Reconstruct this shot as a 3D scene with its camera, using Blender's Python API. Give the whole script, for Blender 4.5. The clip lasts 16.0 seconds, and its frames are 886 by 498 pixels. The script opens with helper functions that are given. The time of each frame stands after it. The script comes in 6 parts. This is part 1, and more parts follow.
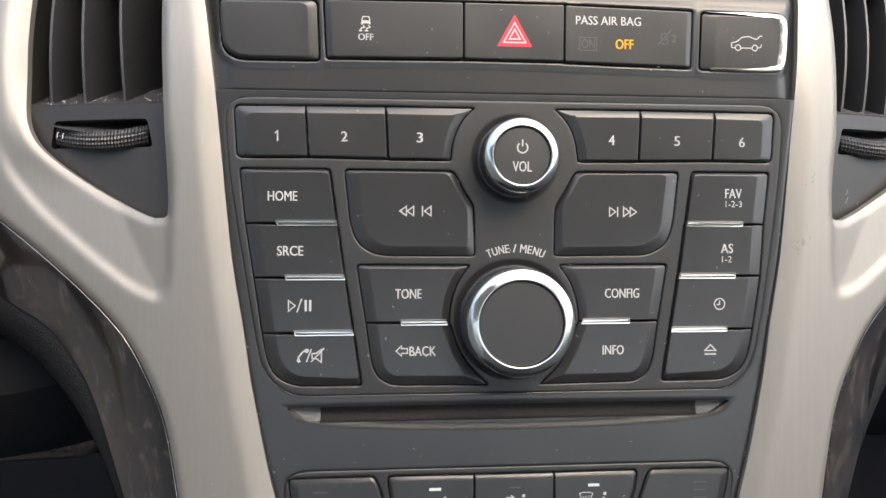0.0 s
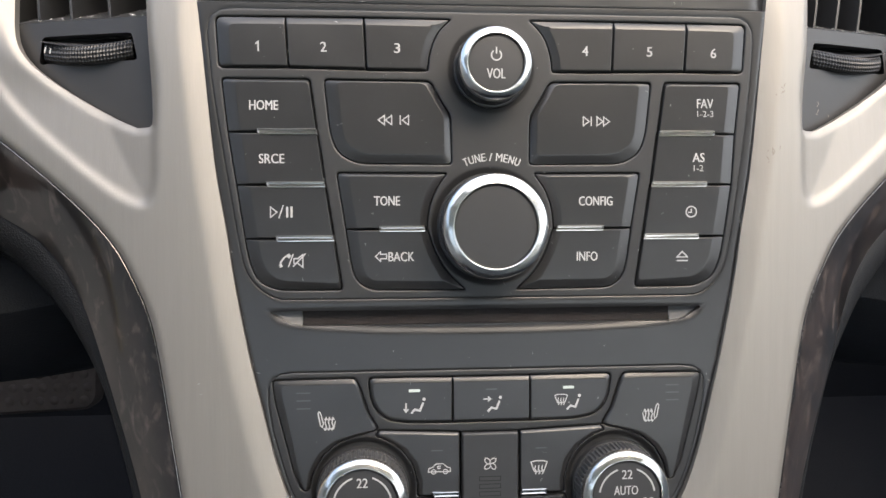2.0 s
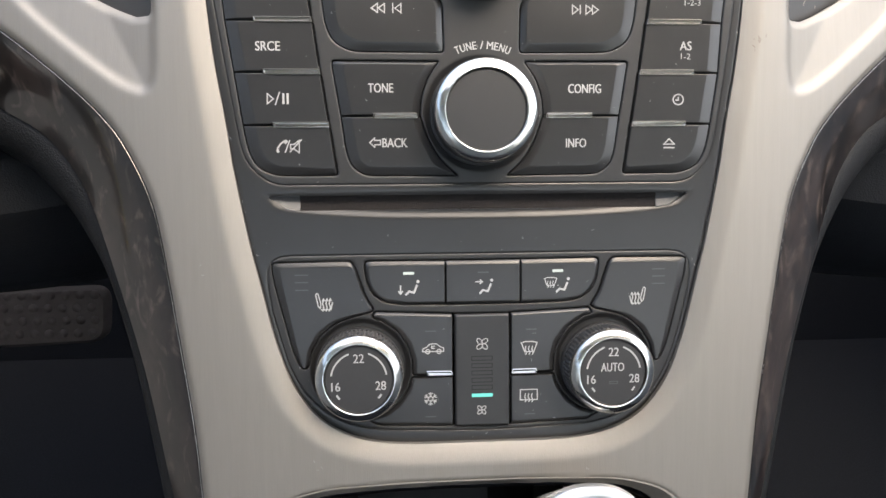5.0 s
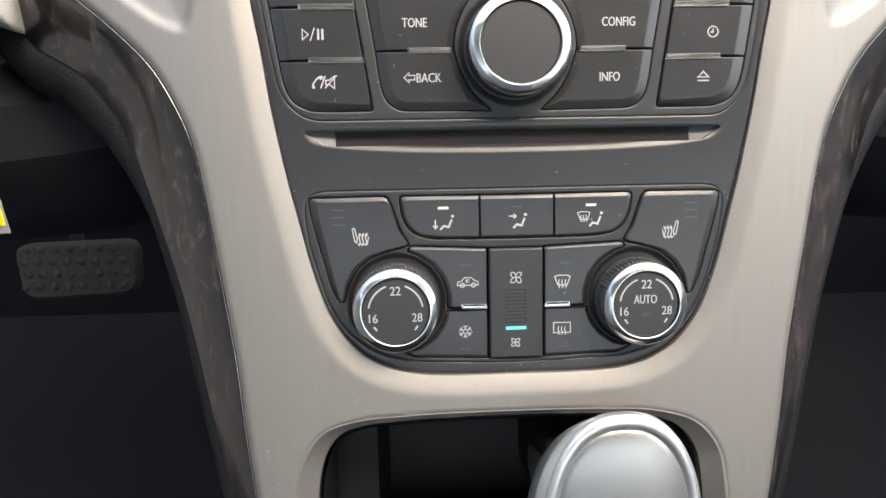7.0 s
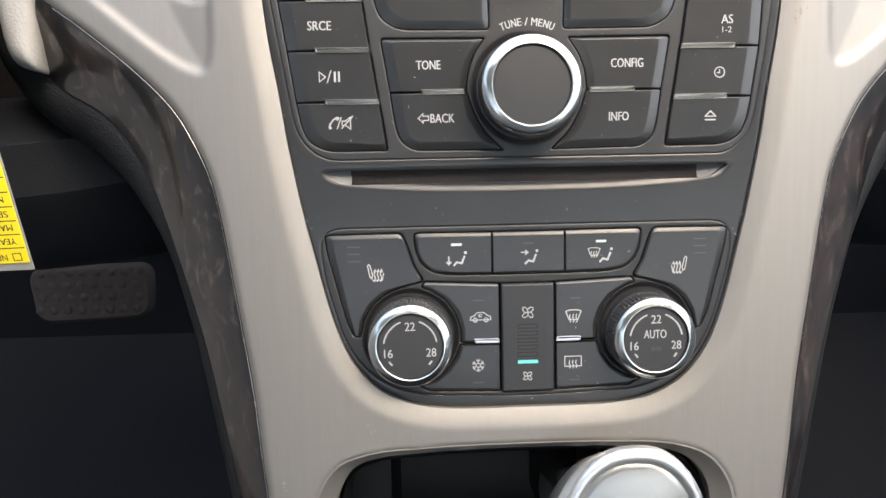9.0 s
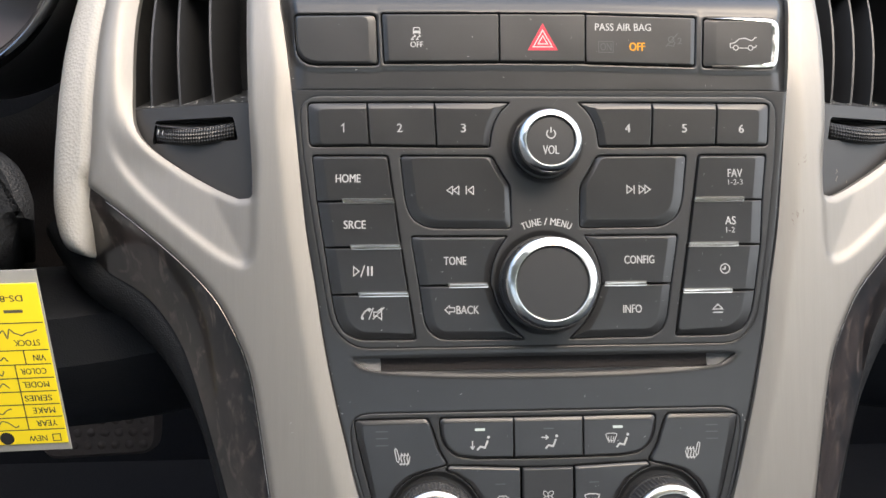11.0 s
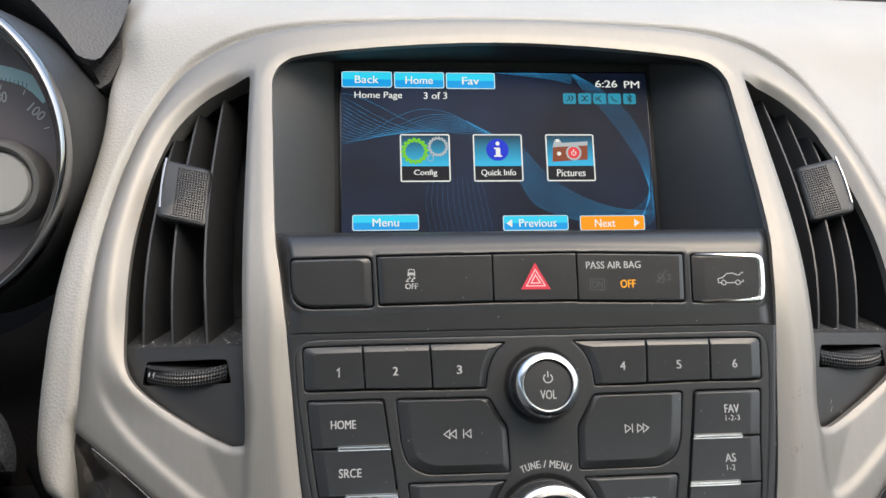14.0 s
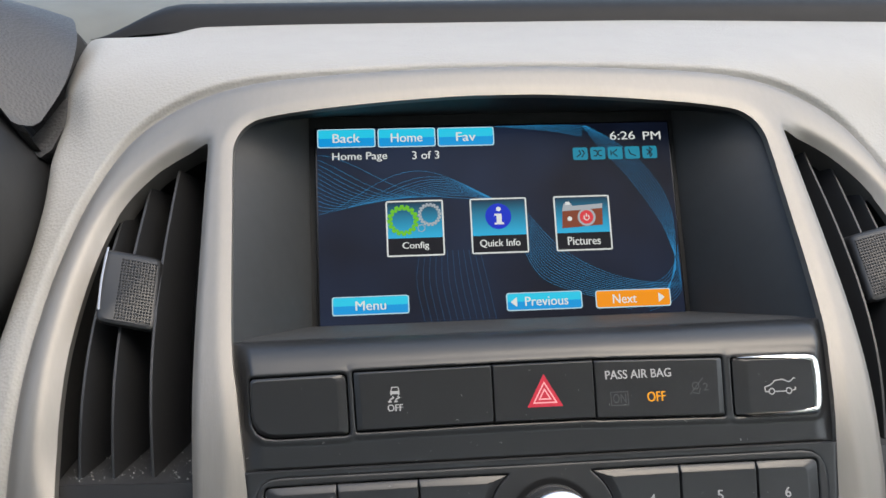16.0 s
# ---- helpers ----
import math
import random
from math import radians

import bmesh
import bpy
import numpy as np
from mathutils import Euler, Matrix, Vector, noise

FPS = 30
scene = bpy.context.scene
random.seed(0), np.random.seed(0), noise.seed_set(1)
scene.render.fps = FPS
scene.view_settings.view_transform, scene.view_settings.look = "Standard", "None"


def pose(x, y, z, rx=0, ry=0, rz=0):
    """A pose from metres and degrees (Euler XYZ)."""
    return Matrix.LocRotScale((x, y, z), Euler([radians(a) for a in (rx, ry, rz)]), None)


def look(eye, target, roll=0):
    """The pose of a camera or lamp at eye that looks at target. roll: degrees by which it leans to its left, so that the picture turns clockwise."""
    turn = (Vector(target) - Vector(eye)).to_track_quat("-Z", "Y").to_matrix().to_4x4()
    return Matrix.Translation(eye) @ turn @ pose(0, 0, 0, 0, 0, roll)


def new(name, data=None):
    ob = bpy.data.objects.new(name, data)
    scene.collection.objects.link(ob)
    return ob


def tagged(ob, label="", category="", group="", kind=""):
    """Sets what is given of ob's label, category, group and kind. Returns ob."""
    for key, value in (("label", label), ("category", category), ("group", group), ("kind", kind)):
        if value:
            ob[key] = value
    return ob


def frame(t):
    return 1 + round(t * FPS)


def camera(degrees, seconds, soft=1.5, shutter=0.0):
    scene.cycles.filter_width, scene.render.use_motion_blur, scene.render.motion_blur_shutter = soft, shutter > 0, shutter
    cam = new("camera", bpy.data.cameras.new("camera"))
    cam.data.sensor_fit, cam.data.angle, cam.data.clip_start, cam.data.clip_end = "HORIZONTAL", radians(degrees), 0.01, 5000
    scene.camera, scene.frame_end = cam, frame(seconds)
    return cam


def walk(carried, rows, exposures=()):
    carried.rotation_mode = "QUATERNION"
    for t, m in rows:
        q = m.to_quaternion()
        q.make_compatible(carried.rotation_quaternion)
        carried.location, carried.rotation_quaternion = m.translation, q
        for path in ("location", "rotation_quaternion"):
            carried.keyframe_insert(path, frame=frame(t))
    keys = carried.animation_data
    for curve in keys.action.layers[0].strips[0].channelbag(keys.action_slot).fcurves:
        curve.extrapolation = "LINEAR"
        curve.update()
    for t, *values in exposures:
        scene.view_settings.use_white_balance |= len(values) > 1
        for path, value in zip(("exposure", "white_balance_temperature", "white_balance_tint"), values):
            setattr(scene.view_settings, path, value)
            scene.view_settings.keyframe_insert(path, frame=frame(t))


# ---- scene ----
cam = camera(58.2, 16.0)
METRES, EYE = 0.26, 0.72
TILT, LEAN, TURN = -27.983, -2.511, -4.764
ROWS = [
    (0.0, 0.0, 0.0, 0.0, 0.0, 0.0, -0.0),
    (0.5, 0.0046, -0.0175, -0.0188, 0.19, -0.31, 0.14),
    (1.0, 0.0169, -0.0208, -0.048, 0.25, -0.63, 0.26),
    (1.5, 0.0225, -0.0222, -0.0722, 0.37, -0.88, 0.35),
    (2.0, 0.0366, -0.0308, -0.1021, 0.36, -1.17, 0.32),
    (2.5, 0.0342, -0.0475, -0.1281, 0.36, -1.5, 0.24),
    (3.0, 0.0326, -0.0567, -0.162, 0.43, -1.72, 0.22),
    (3.5, 0.0413, -0.0621, -0.186, 0.39, -2.1, 0.28),
    (4.0, 0.0539, -0.0553, -0.1971, 0.37, -2.58, 0.42),
    (6.5, 0.0415, -0.0945, -0.2389, 1.7, -5.48, 0.99),
    (7.0, 0.0325, -0.0869, -0.2517, 2.11, -6.24, 1.06),
    (7.5, 0.0291, -0.0909, -0.252, 2.44, -6.72, 1.13),
    (8.0, 0.0314, -0.0936, -0.252, 2.61, -6.84, 1.26),
    (10.5, -0.0092, -0.1604, -0.1188, 2.21, 0.46, 0.8),
    (11.0, -0.0198, -0.1778, -0.0884, 2.08, 2.25, 0.61),
    (11.5, -0.0242, -0.1969, -0.0648, 1.97, 3.95, 0.5),
    (12.0, -0.0341, -0.2071, -0.0328, 1.9, 5.3, 0.47),
    (12.5, -0.0334, -0.2177, -0.0084, 1.8, 6.61, 0.56),
    (13.0, -0.0407, -0.2049, 0.0226, 1.56, 8.01, 0.77),
    (13.5, -0.0409, -0.1956, 0.0539, 1.08, 9.37, 1.13),
    (14.0, -0.0457, -0.1944, 0.1029, 0.51, 10.65, 1.61),
    (14.5, -0.0555, -0.1932, 0.1385, 0.15, 11.47, 2.17),
    (15.0, -0.0499, -0.1589, 0.1966, -0.01, 11.63, 2.61),
    (15.5, -0.0365, -0.092, 0.2453, 0.46, 11.44, 2.8),
    (16.0, -0.0097, -0.0123, 0.2882, 1.56, 10.52, 2.66),
]
walk(cam, [(t, pose(-0.0505, 0, EYE, TILT, LEAN, TURN) @ pose(METRES * x, METRES * y, METRES * z, 90 + pitch, roll, yaw)) for t, x, y, z, yaw, pitch, roll in ROWS],
     exposures=[(0.0, 2.10, 6950, 8), (4.0, 2.12, 6950, 8), (8.0, 2.42, 6950, 8), (11.0, 2.03, 6920, 8), (13.5, 1.74, 6780, 7), (14.5, 1.46, 6720, 5), (16.0, 1.32, 6560, 6)])

# ---- daylight: soft overcast sky through the car's windows ----
world = bpy.data.worlds.new("sky")
scene.world = world
world.use_nodes = True
wn, wl = world.node_tree.nodes, world.node_tree.links
sky = wn.new("ShaderNodeTexSky")
sky.sky_type, sky.sun_disc = "NISHITA", False
sky.sun_elevation, sky.sun_rotation = radians(63), radians(135)
sky.air_density, sky.dust_density = 1.2, 4.0
wl.new(sky.outputs[0], wn["Background"].inputs[0])
wn["Background"].inputs[1].default_value = 0.15
sun = new("sun", bpy.data.lights.new("sun", "SUN"))
sun.data.energy, sun.data.angle, sun.data.color = 0.62, radians(110), (1.0, 0.97, 0.93)
sun.matrix_world = look((1.5, -1.5, 4.2), (0, 0, 0))

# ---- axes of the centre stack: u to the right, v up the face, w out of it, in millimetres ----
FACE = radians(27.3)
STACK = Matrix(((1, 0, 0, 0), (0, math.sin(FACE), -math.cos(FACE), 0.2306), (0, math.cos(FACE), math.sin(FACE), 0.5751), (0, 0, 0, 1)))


# ---- materials ----
def mat(name, colour, rough=0.5, metal=0.0, vary=0.1, vscale=40.0, bump=0.0, bscale=800.0, coat=0.0, kind="noise", rough_vary=0.1, spec=0.5, stretch=(1, 1, 1), wave=0.0, wscale=30):
    m = bpy.data.materials.new(name)
    m.use_nodes = True
    n, l = m.node_tree.nodes, m.node_tree.links
    b = n["Principled BSDF"]
    b.inputs["Metallic"].default_value = metal
    b.inputs["Coat Weight"].default_value = coat
    b.inputs["Coat Roughness"].default_value = 0.08
    b.inputs["Specular IOR Level"].default_value = spec
    co = n.new("ShaderNodeTexCoord")
    mp = n.new("ShaderNodeMapping")
    mp.inputs["Scale"].default_value = stretch
    l.new(co.outputs["Object"], mp.inputs[0])
    a = n.new("ShaderNodeTexNoise")
    a.inputs["Scale"].default_value, a.inputs["Detail"].default_value = vscale, 6
    l.new(mp.outputs[0], a.inputs["Vector"])
    mix = n.new("ShaderNodeMix")
    mix.data_type = "RGBA"
    mix.inputs[6].default_value = (*[c * (1 - vary) for c in colour], 1)
    mix.inputs[7].default_value = (*[min(1, c * (1 + vary)) for c in colour], 1)
    l.new(a.outputs[0], mix.inputs[0])
    l.new(mix.outputs[2], b.inputs["Base Color"])
    r = n.new("ShaderNodeMapRange")
    r.inputs[3].default_value, r.inputs[4].default_value = rough * (1 - rough_vary), rough * (1 + rough_vary)
    g = n.new("ShaderNodeTexNoise")
    g.inputs["Scale"].default_value, g.inputs["Detail"].default_value = vscale * 2.7, 5
    l.new(mp.outputs[0], g.inputs["Vector"])
    l.new(g.outputs[0], r.inputs[0])
    l.new(r.outputs[0], b.inputs["Roughness"])
    normal = None
    if wave:
        t = n.new("ShaderNodeTexNoise")
        t.inputs["Scale"].default_value, t.inputs["Detail"].default_value = wscale, 1
        l.new(mp.outputs[0], t.inputs["Vector"])
        p = n.new("ShaderNodeBump")
        p.inputs["Strength"].default_value, p.inputs["Distance"].default_value = wave, 0.01
        l.new(t.outputs[0], p.inputs["Height"])
        l.new(p.outputs[0], b.inputs["Normal"])
        normal = p.outputs[0]
    if bump:
        t = n.new("ShaderNodeTexVoronoi" if kind == "cells" else "ShaderNodeTexNoise")
        t.inputs["Scale"].default_value = bscale
        l.new(mp.outputs[0], t.inputs["Vector"])
        p = n.new("ShaderNodeBump")
        p.inputs["Strength"].default_value, p.inputs["Distance"].default_value = bump, 0.0006
        l.new(t.outputs[0], p.inputs["Height"])
        if normal:
            l.new(normal, p.inputs["Normal"])
        l.new(p.outputs[0], b.inputs["Normal"])
    return m


def glow(name, colour, strength=1.0):
    m = bpy.data.materials.new(name)
    m.use_nodes = True
    b = m.node_tree.nodes["Principled BSDF"]
    b.inputs["Base Color"].default_value = (0.01, 0.01, 0.012, 1)
    b.inputs["Roughness"].default_value = 0.3
    b.inputs["Specular IOR Level"].default_value = 0.06
    b.inputs["Emission Color"].default_value = (*colour, 1)
    b.inputs["Emission Strength"].default_value = strength * 0.36
    return m


SILVER = mat("satin_silver", (0.244, 0.229, 0.209), 0.56, 0.70, 0.05, 420, 0.05, 2600, rough_vary=0.10, stretch=(1, 0.05, 1))
FASCIA = mat("black_plastic", (0.0158, 0.0160, 0.0168), 0.31, 0, 0.15, 90, 0.05, 2600, wave=0.05, spec=0.55)
BODY = mat("radio_face_plastic", (0.0135, 0.0137, 0.0144), 0.46, 0, 0.15, 90, 0.05, 2600)
KEY = mat("soft_black_key", (0.0160, 0.0161, 0.0168), 0.31, 0, 0.12, 120, 0.05, 2600, wave=0.06, spec=0.55)
GREYKEY = mat("fan_key_plastic", (0.018, 0.0185, 0.0195), 0.45, 0, 0.1, 120, 0.06, 3000)
HOOD = mat("screen_hood_plastic", (0.029, 0.030, 0.0305), 0.6, 0, 0.12, 80, 0.12, 2400)
CHROME = mat("chrome", (0.52, 0.495, 0.47), 0.17, 1.0, 0.02, 60, rough_vary=0.5, wave=0.025, wscale=120)
KNOBCHROME = mat("polished_knob_chrome", (0.66, 0.65, 0.63), 0.20, 1.0, 0.04, 50, rough_vary=0.5, wave=0.05, wscale=110)
LINECHROME = mat("dull_chrome", (0.16, 0.155, 0.15), 0.25, 1.0, 0.05, 80, rough_vary=0.4)
DARKCHROME = mat("dark_chrome", (0.30, 0.30, 0.305), 0.08, 1.0, 0.05, 60, rough_vary=0.3)
TABP = mat("adjuster_tab_plastic", (0.0125, 0.0125, 0.013), 0.42, 0, 0.1, 100, 0.05, 2600)
GRIP = mat("adjuster_grip_rubber", (0.006, 0.006, 0.0063), 0.6, 0, 0.1, 100)
KNURL = mat("knurled_black", (0.055, 0.055, 0.056), 0.42, 0, 0.1, 100)
RUBBER = mat("black_rubber_cap", (0.020, 0.020, 0.0206), 0.48, 0, 0.1, 120, 0.05, 3000)
INK = mat("white_print", (0.35, 0.35, 0.345), 0.6, 0, 0.06, 300)
GREYINK = mat("dim_print", (0.055, 0.057, 0.06), 0.6, 0, 0.06, 300)
RED = mat("red_print", (0.46, 0.008, 0.032), 0.5, 0, 0.06, 300)
PINK = mat("pale_red_print", (0.75, 0.35, 0.36), 0.5, 0, 0.06, 300)
FELT = mat("slot_felt", (0.021, 0.017, 0.0165), 0.95, 0, 0.5, 900, 0.6, 3000)
LEATHER = mat("light_grey_vinyl", (0.290, 0.279, 0.258), 0.56, 0, 0.06, 30, 0.32, 760, kind="cells")
DARKVINYL = mat("black_grained_vinyl", (0.0095, 0.0103, 0.0118), 0.6, 0, 0.15, 60, 0.3, 1300, kind="cells", spec=0.18)
BROW = mat("charcoal_grained_vinyl", (0.033, 0.033, 0.0345), 0.5, 0, 0.1, 60, 0.45, 650, kind="cells")
VENTP = mat("vent_plastic", (0.024, 0.0237, 0.0242), 0.45, 0, 0.12, 80, 0.06, 2600)
BLADE = mat("vent_blade_plastic", (0.0155, 0.0157, 0.0166), 0.42, 0, 0.12, 80, 0.05, 2600)
DUCT = mat("duct_black", (0.008, 0.008, 0.008), 0.8, 0, 0.2, 80)
BOLSTER = mat("bolster_vinyl", (0.0125, 0.014, 0.0172), 0.62, 0, 0.15, 60, 0.25, 1300, kind="cells", spec=0.18)
CARPET = mat("black_carpet", (0.0115, 0.0130, 0.0168), 0.95, 0, 0.5, 500, 0.5, 1500, spec=0.08)
PEDALR = mat("pedal_rubber", (0.038, 0.030, 0.028), 0.8, 0, 0.35, 120, 0.5, 400)
# Unseen cabin walls and roof: greys set for the light they bounce.
UNSEENWALL = mat("unseen_wall", (0.30, 0.30, 0.295), 0.8, 0, 0.2, 12)
UNSEENROOF = mat("unseen_roof", (0.69, 0.71, 0.73), 0.95, 0, 0.06, 60, 0.2, 900)
TAGY = mat("yellow_card", (0.86, 0.66, 0.02), 0.55, 0, 0.04, 60)
TAGINK = mat("black_print", (0.03, 0.03, 0.03), 0.6, 0, 0.1, 200)
PENINK = mat("pen_ink", (0.10, 0.09, 0.06), 0.6, 0, 0.3, 200)
RINGW = mat("white_plastic_ring", (0.72, 0.70, 0.66), 0.4, 0, 0.04, 100)
DIAL = mat("dial_face", (0.105, 0.090, 0.094), 0.5, 0, 0.08, 60)
DIALBLUE = mat("dial_scale_band", (0.30, 0.45, 0.47), 0.5, 0, 0.05, 60)
DIALHUB = mat("dial_hub", (0.27, 0.265, 0.255), 0.4, 0, 0.06, 60)
KNOBSILVER = mat("shift_knob_silver", (0.33, 0.327, 0.315), 0.33, 0.8, 0.05, 70, 0.05, 900)
LED = glow("white_indicator", (0.90, 1.0, 0.97), 0.62)
TEAL = glow("teal_indicator", (0.20, 0.85, 0.78), 0.75)
AMBER = glow("amber_indicator", (1.0, 0.42, 0.02), 1.1)
DUST = mat("lint", (0.30, 0.30, 0.29), 0.9, 0, 0.2, 300)


def wood_material():
    """Burl veneer under lacquer: dark clouds, paler flame streaks and fine pores."""
    m = bpy.data.materials.new("dark_burl_wood")
    m.use_nodes = True
    n, l = m.node_tree.nodes, m.node_tree.links
    b = n["Principled BSDF"]
    co = n.new("ShaderNodeTexCoord")
    mp = n.new("ShaderNodeMapping")
    mp.inputs["Scale"].default_value = (1.0, 0.5, 1.0)
    mp.inputs["Rotation"].default_value = (0, 0, 0.35)
    l.new(co.outputs["Object"], mp.inputs[0])

    def clouds(scale, detail, distortion, lo, hi):
        t, r = n.new("ShaderNodeTexNoise"), n.new("ShaderNodeMapRange")
        t.inputs["Scale"].default_value, t.inputs["Detail"].default_value, t.inputs["Distortion"].default_value = scale, detail, distortion
        r.inputs[1].default_value, r.inputs[2].default_value = lo, hi
        l.new(mp.outputs[0], t.inputs["Vector"])
        l.new(t.outputs[0], r.inputs[0])
        return r.outputs[0]

    def tint(factor, base, colour):
        x = n.new("ShaderNodeMix")
        x.data_type = "RGBA"
        l.new(factor, x.inputs[0])
        if isinstance(base, tuple):
            x.inputs[6].default_value = (*base, 1)
        else:
            l.new(base, x.inputs[6])
        x.inputs[7].default_value = (*colour, 1)
        return x.outputs[2]

    c = tint(clouds(46, 3, 0.6, 0.40, 0.66), (0.0060, 0.0048, 0.0046), (0.028, 0.0205, 0.0180))
    c = tint(clouds(95, 7, 1.8, 0.54, 0.76), c, (0.098, 0.076, 0.066))
    c = tint(clouds(230, 6, 1.0, 0.52, 0.74), c, (0.006, 0.005, 0.0045))
    l.new(c, b.inputs["Base Color"])
    b.inputs["Roughness"].default_value = 0.32
    b.inputs["Coat Weight"].default_value = 1.0
    b.inputs["Coat Roughness"].default_value = 0.07
    return m


WOOD = wood_material()


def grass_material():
    m = mat("glint_speckled_grass", (0.10, 0.14, 0.05), 0.6, 0, 0.5, 3)
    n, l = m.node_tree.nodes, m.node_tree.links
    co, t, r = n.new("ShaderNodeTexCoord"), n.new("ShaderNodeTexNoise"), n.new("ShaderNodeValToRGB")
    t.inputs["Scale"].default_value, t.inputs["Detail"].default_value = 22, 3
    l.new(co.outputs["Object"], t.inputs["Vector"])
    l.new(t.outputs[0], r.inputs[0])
    # Pale end of the ramp paints glints and windscreen drops into the grass.
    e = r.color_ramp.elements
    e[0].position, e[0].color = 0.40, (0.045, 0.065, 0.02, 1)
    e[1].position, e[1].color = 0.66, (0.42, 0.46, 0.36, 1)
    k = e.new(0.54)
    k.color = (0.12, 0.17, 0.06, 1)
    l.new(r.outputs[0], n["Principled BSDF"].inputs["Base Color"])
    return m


# ---- mesh helpers, in millimetres along the stack's axes ----
def mesh(name, verts, faces, material, smooth=True, angle=38, scale=0.001):
    me = bpy.data.meshes.new(name)
    me.from_pydata([(v[0] * scale, v[1] * scale, v[2] * scale) for v in verts], [], [tuple(f) for f in faces])
    me.materials.append(material)
    if smooth:
        me.shade_smooth()
        me.set_sharp_from_angle(angle=radians(angle))
    me.update()
    return me


def part(name, me, parent=None, label="", m=None):
    ob = new(name, me)
    if parent is not None:
        ob.parent = parent
    if m is not None:
        ob.matrix_basis = m
    return tagged(ob, label)


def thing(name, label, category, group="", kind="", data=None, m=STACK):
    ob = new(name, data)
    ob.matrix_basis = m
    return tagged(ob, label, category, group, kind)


def band(loop, lo, hi):
    """The part of a closed loop between two heights."""
    for lim, s in ((lo, 1), (hi, -1)):
        out = []
        for a, b in zip(loop, loop[1:] + loop[:1]):
            da, db = s * (a[1] - lim), s * (b[1] - lim)
            if da >= 0:
                out.append(a)
            if (da >= 0) != (db >= 0):
                f = da / (da - db)
                out.append((a[0] + (b[0] - a[0]) * f, lim))
        loop = out
    return loop


def area2(p):
    return sum(a[0] * b[1] - b[0] * a[1] for a, b in zip(p, p[1:] + p[:1]))


def ccw(p):
    p = [tuple(q) for q in p]
    return p if area2(p) > 0 else p[::-1]


def inset(p, d):
    """A counter-clockwise polygon with each edge moved inwards by its own distance."""
    n = len(p)
    d = d if isinstance(d, (list, tuple)) else [d] * n
    out = []
    for i in range(n):
        a, b, c = Vector(p[i - 1]), Vector(p[i]), Vector(p[(i + 1) % n])
        e1, e2 = (b - a).normalized(), (c - b).normalized()
        n1, n2 = Vector((-e1.y, e1.x)), Vector((-e2.y, e2.x))
        d1, d2 = d[i - 1], d[i]
        det = e1.x * e2.y - e1.y * e2.x
        if abs(det) < (0.42 if abs(d1 - d2) > 0.3 else 0.12):
            q = b + (n1 + n2).normalized() * (d1 + d2) / 2
        else:
            p1, p2 = a + n1 * d1, b + n2 * d2
            s = ((p2.x - p1.x) * e2.y - (p2.y - p1.y) * e2.x) / det
            q = p1 + e1 * s
        out.append((q.x, q.y))
    return out


def fillet(p, r, k=4):
    """Rounds the corners of a polygon; every corner gives k + 1 points."""
    n = len(p)
    r = r if isinstance(r, (list, tuple)) else [r] * n
    out = []
    for i in range(n):
        a, b, c = Vector(p[i - 1]), Vector(p[i]), Vector(p[(i + 1) % n])
        la, lc = (a - b).length, (c - b).length
        q = min(r[i], la * 0.48, lc * 0.48)
        s, e = b + (a - b) / max(la, 1e-6) * q, b + (c - b) / max(lc, 1e-6) * q
        for j in range(k + 1):
            f = j / k
            x = s * (1 - f) ** 2 + b * (2 * f * (1 - f)) + e * f * f
            out.append((x.x, x.y))
    return out


def smooth_closed(p, k=8):
    """A closed Catmull-Rom curve through the points."""
    n, out = len(p), []
    for i in range(n):
        a, b, c, d = (np.array(p[(i + j) % n], float) for j in (-1, 0, 1, 2))
        for j in range(k):
            t = j / k
            out.append(tuple(0.5 * (2 * b + (c - a) * t + (2 * a - 5 * b + 4 * c - d) * t * t + (3 * b - a - 3 * c + d) * t ** 3)))
    return out


def smooth_open(p, k=8):
    q = [p[0]] + list(p) + [p[-1]]
    out = []
    for i in range(1, len(q) - 2):
        a, b, c, d = (np.array(q[i + j], float) for j in (-1, 0, 1, 2))
        for j in range(k):
            t = j / k
            out.append(tuple(0.5 * (2 * b + (c - a) * t + (2 * a - 5 * b + 4 * c - d) * t * t + (3 * b - a - 3 * c + d) * t ** 3)))
    out.append(tuple(float(x) for x in p[-1]))
    return out


def mirror(p):
    return [(-q[0], *q[1:]) for q in p][::-1]


def rings(name, loops, material, cap_top=True, cap_bottom=False, angle=38):
    """A skin over closed loops of equal length."""
    n, verts, faces = len(loops[0]), [], []
    for l in loops:
        verts += l
    for r in range(len(loops) - 1):
        for i in range(n):
            j = (i + 1) % n
            faces.append((r * n + i, r * n + j, (r + 1) * n + j, (r + 1) * n + i))
    if cap_top:
        faces.append(tuple(range((len(loops) - 1) * n, len(loops) * n)))
    if cap_bottom:
        faces.append(tuple(range(n))[::-1])
    return mesh(name, verts, faces, material, angle=angle)


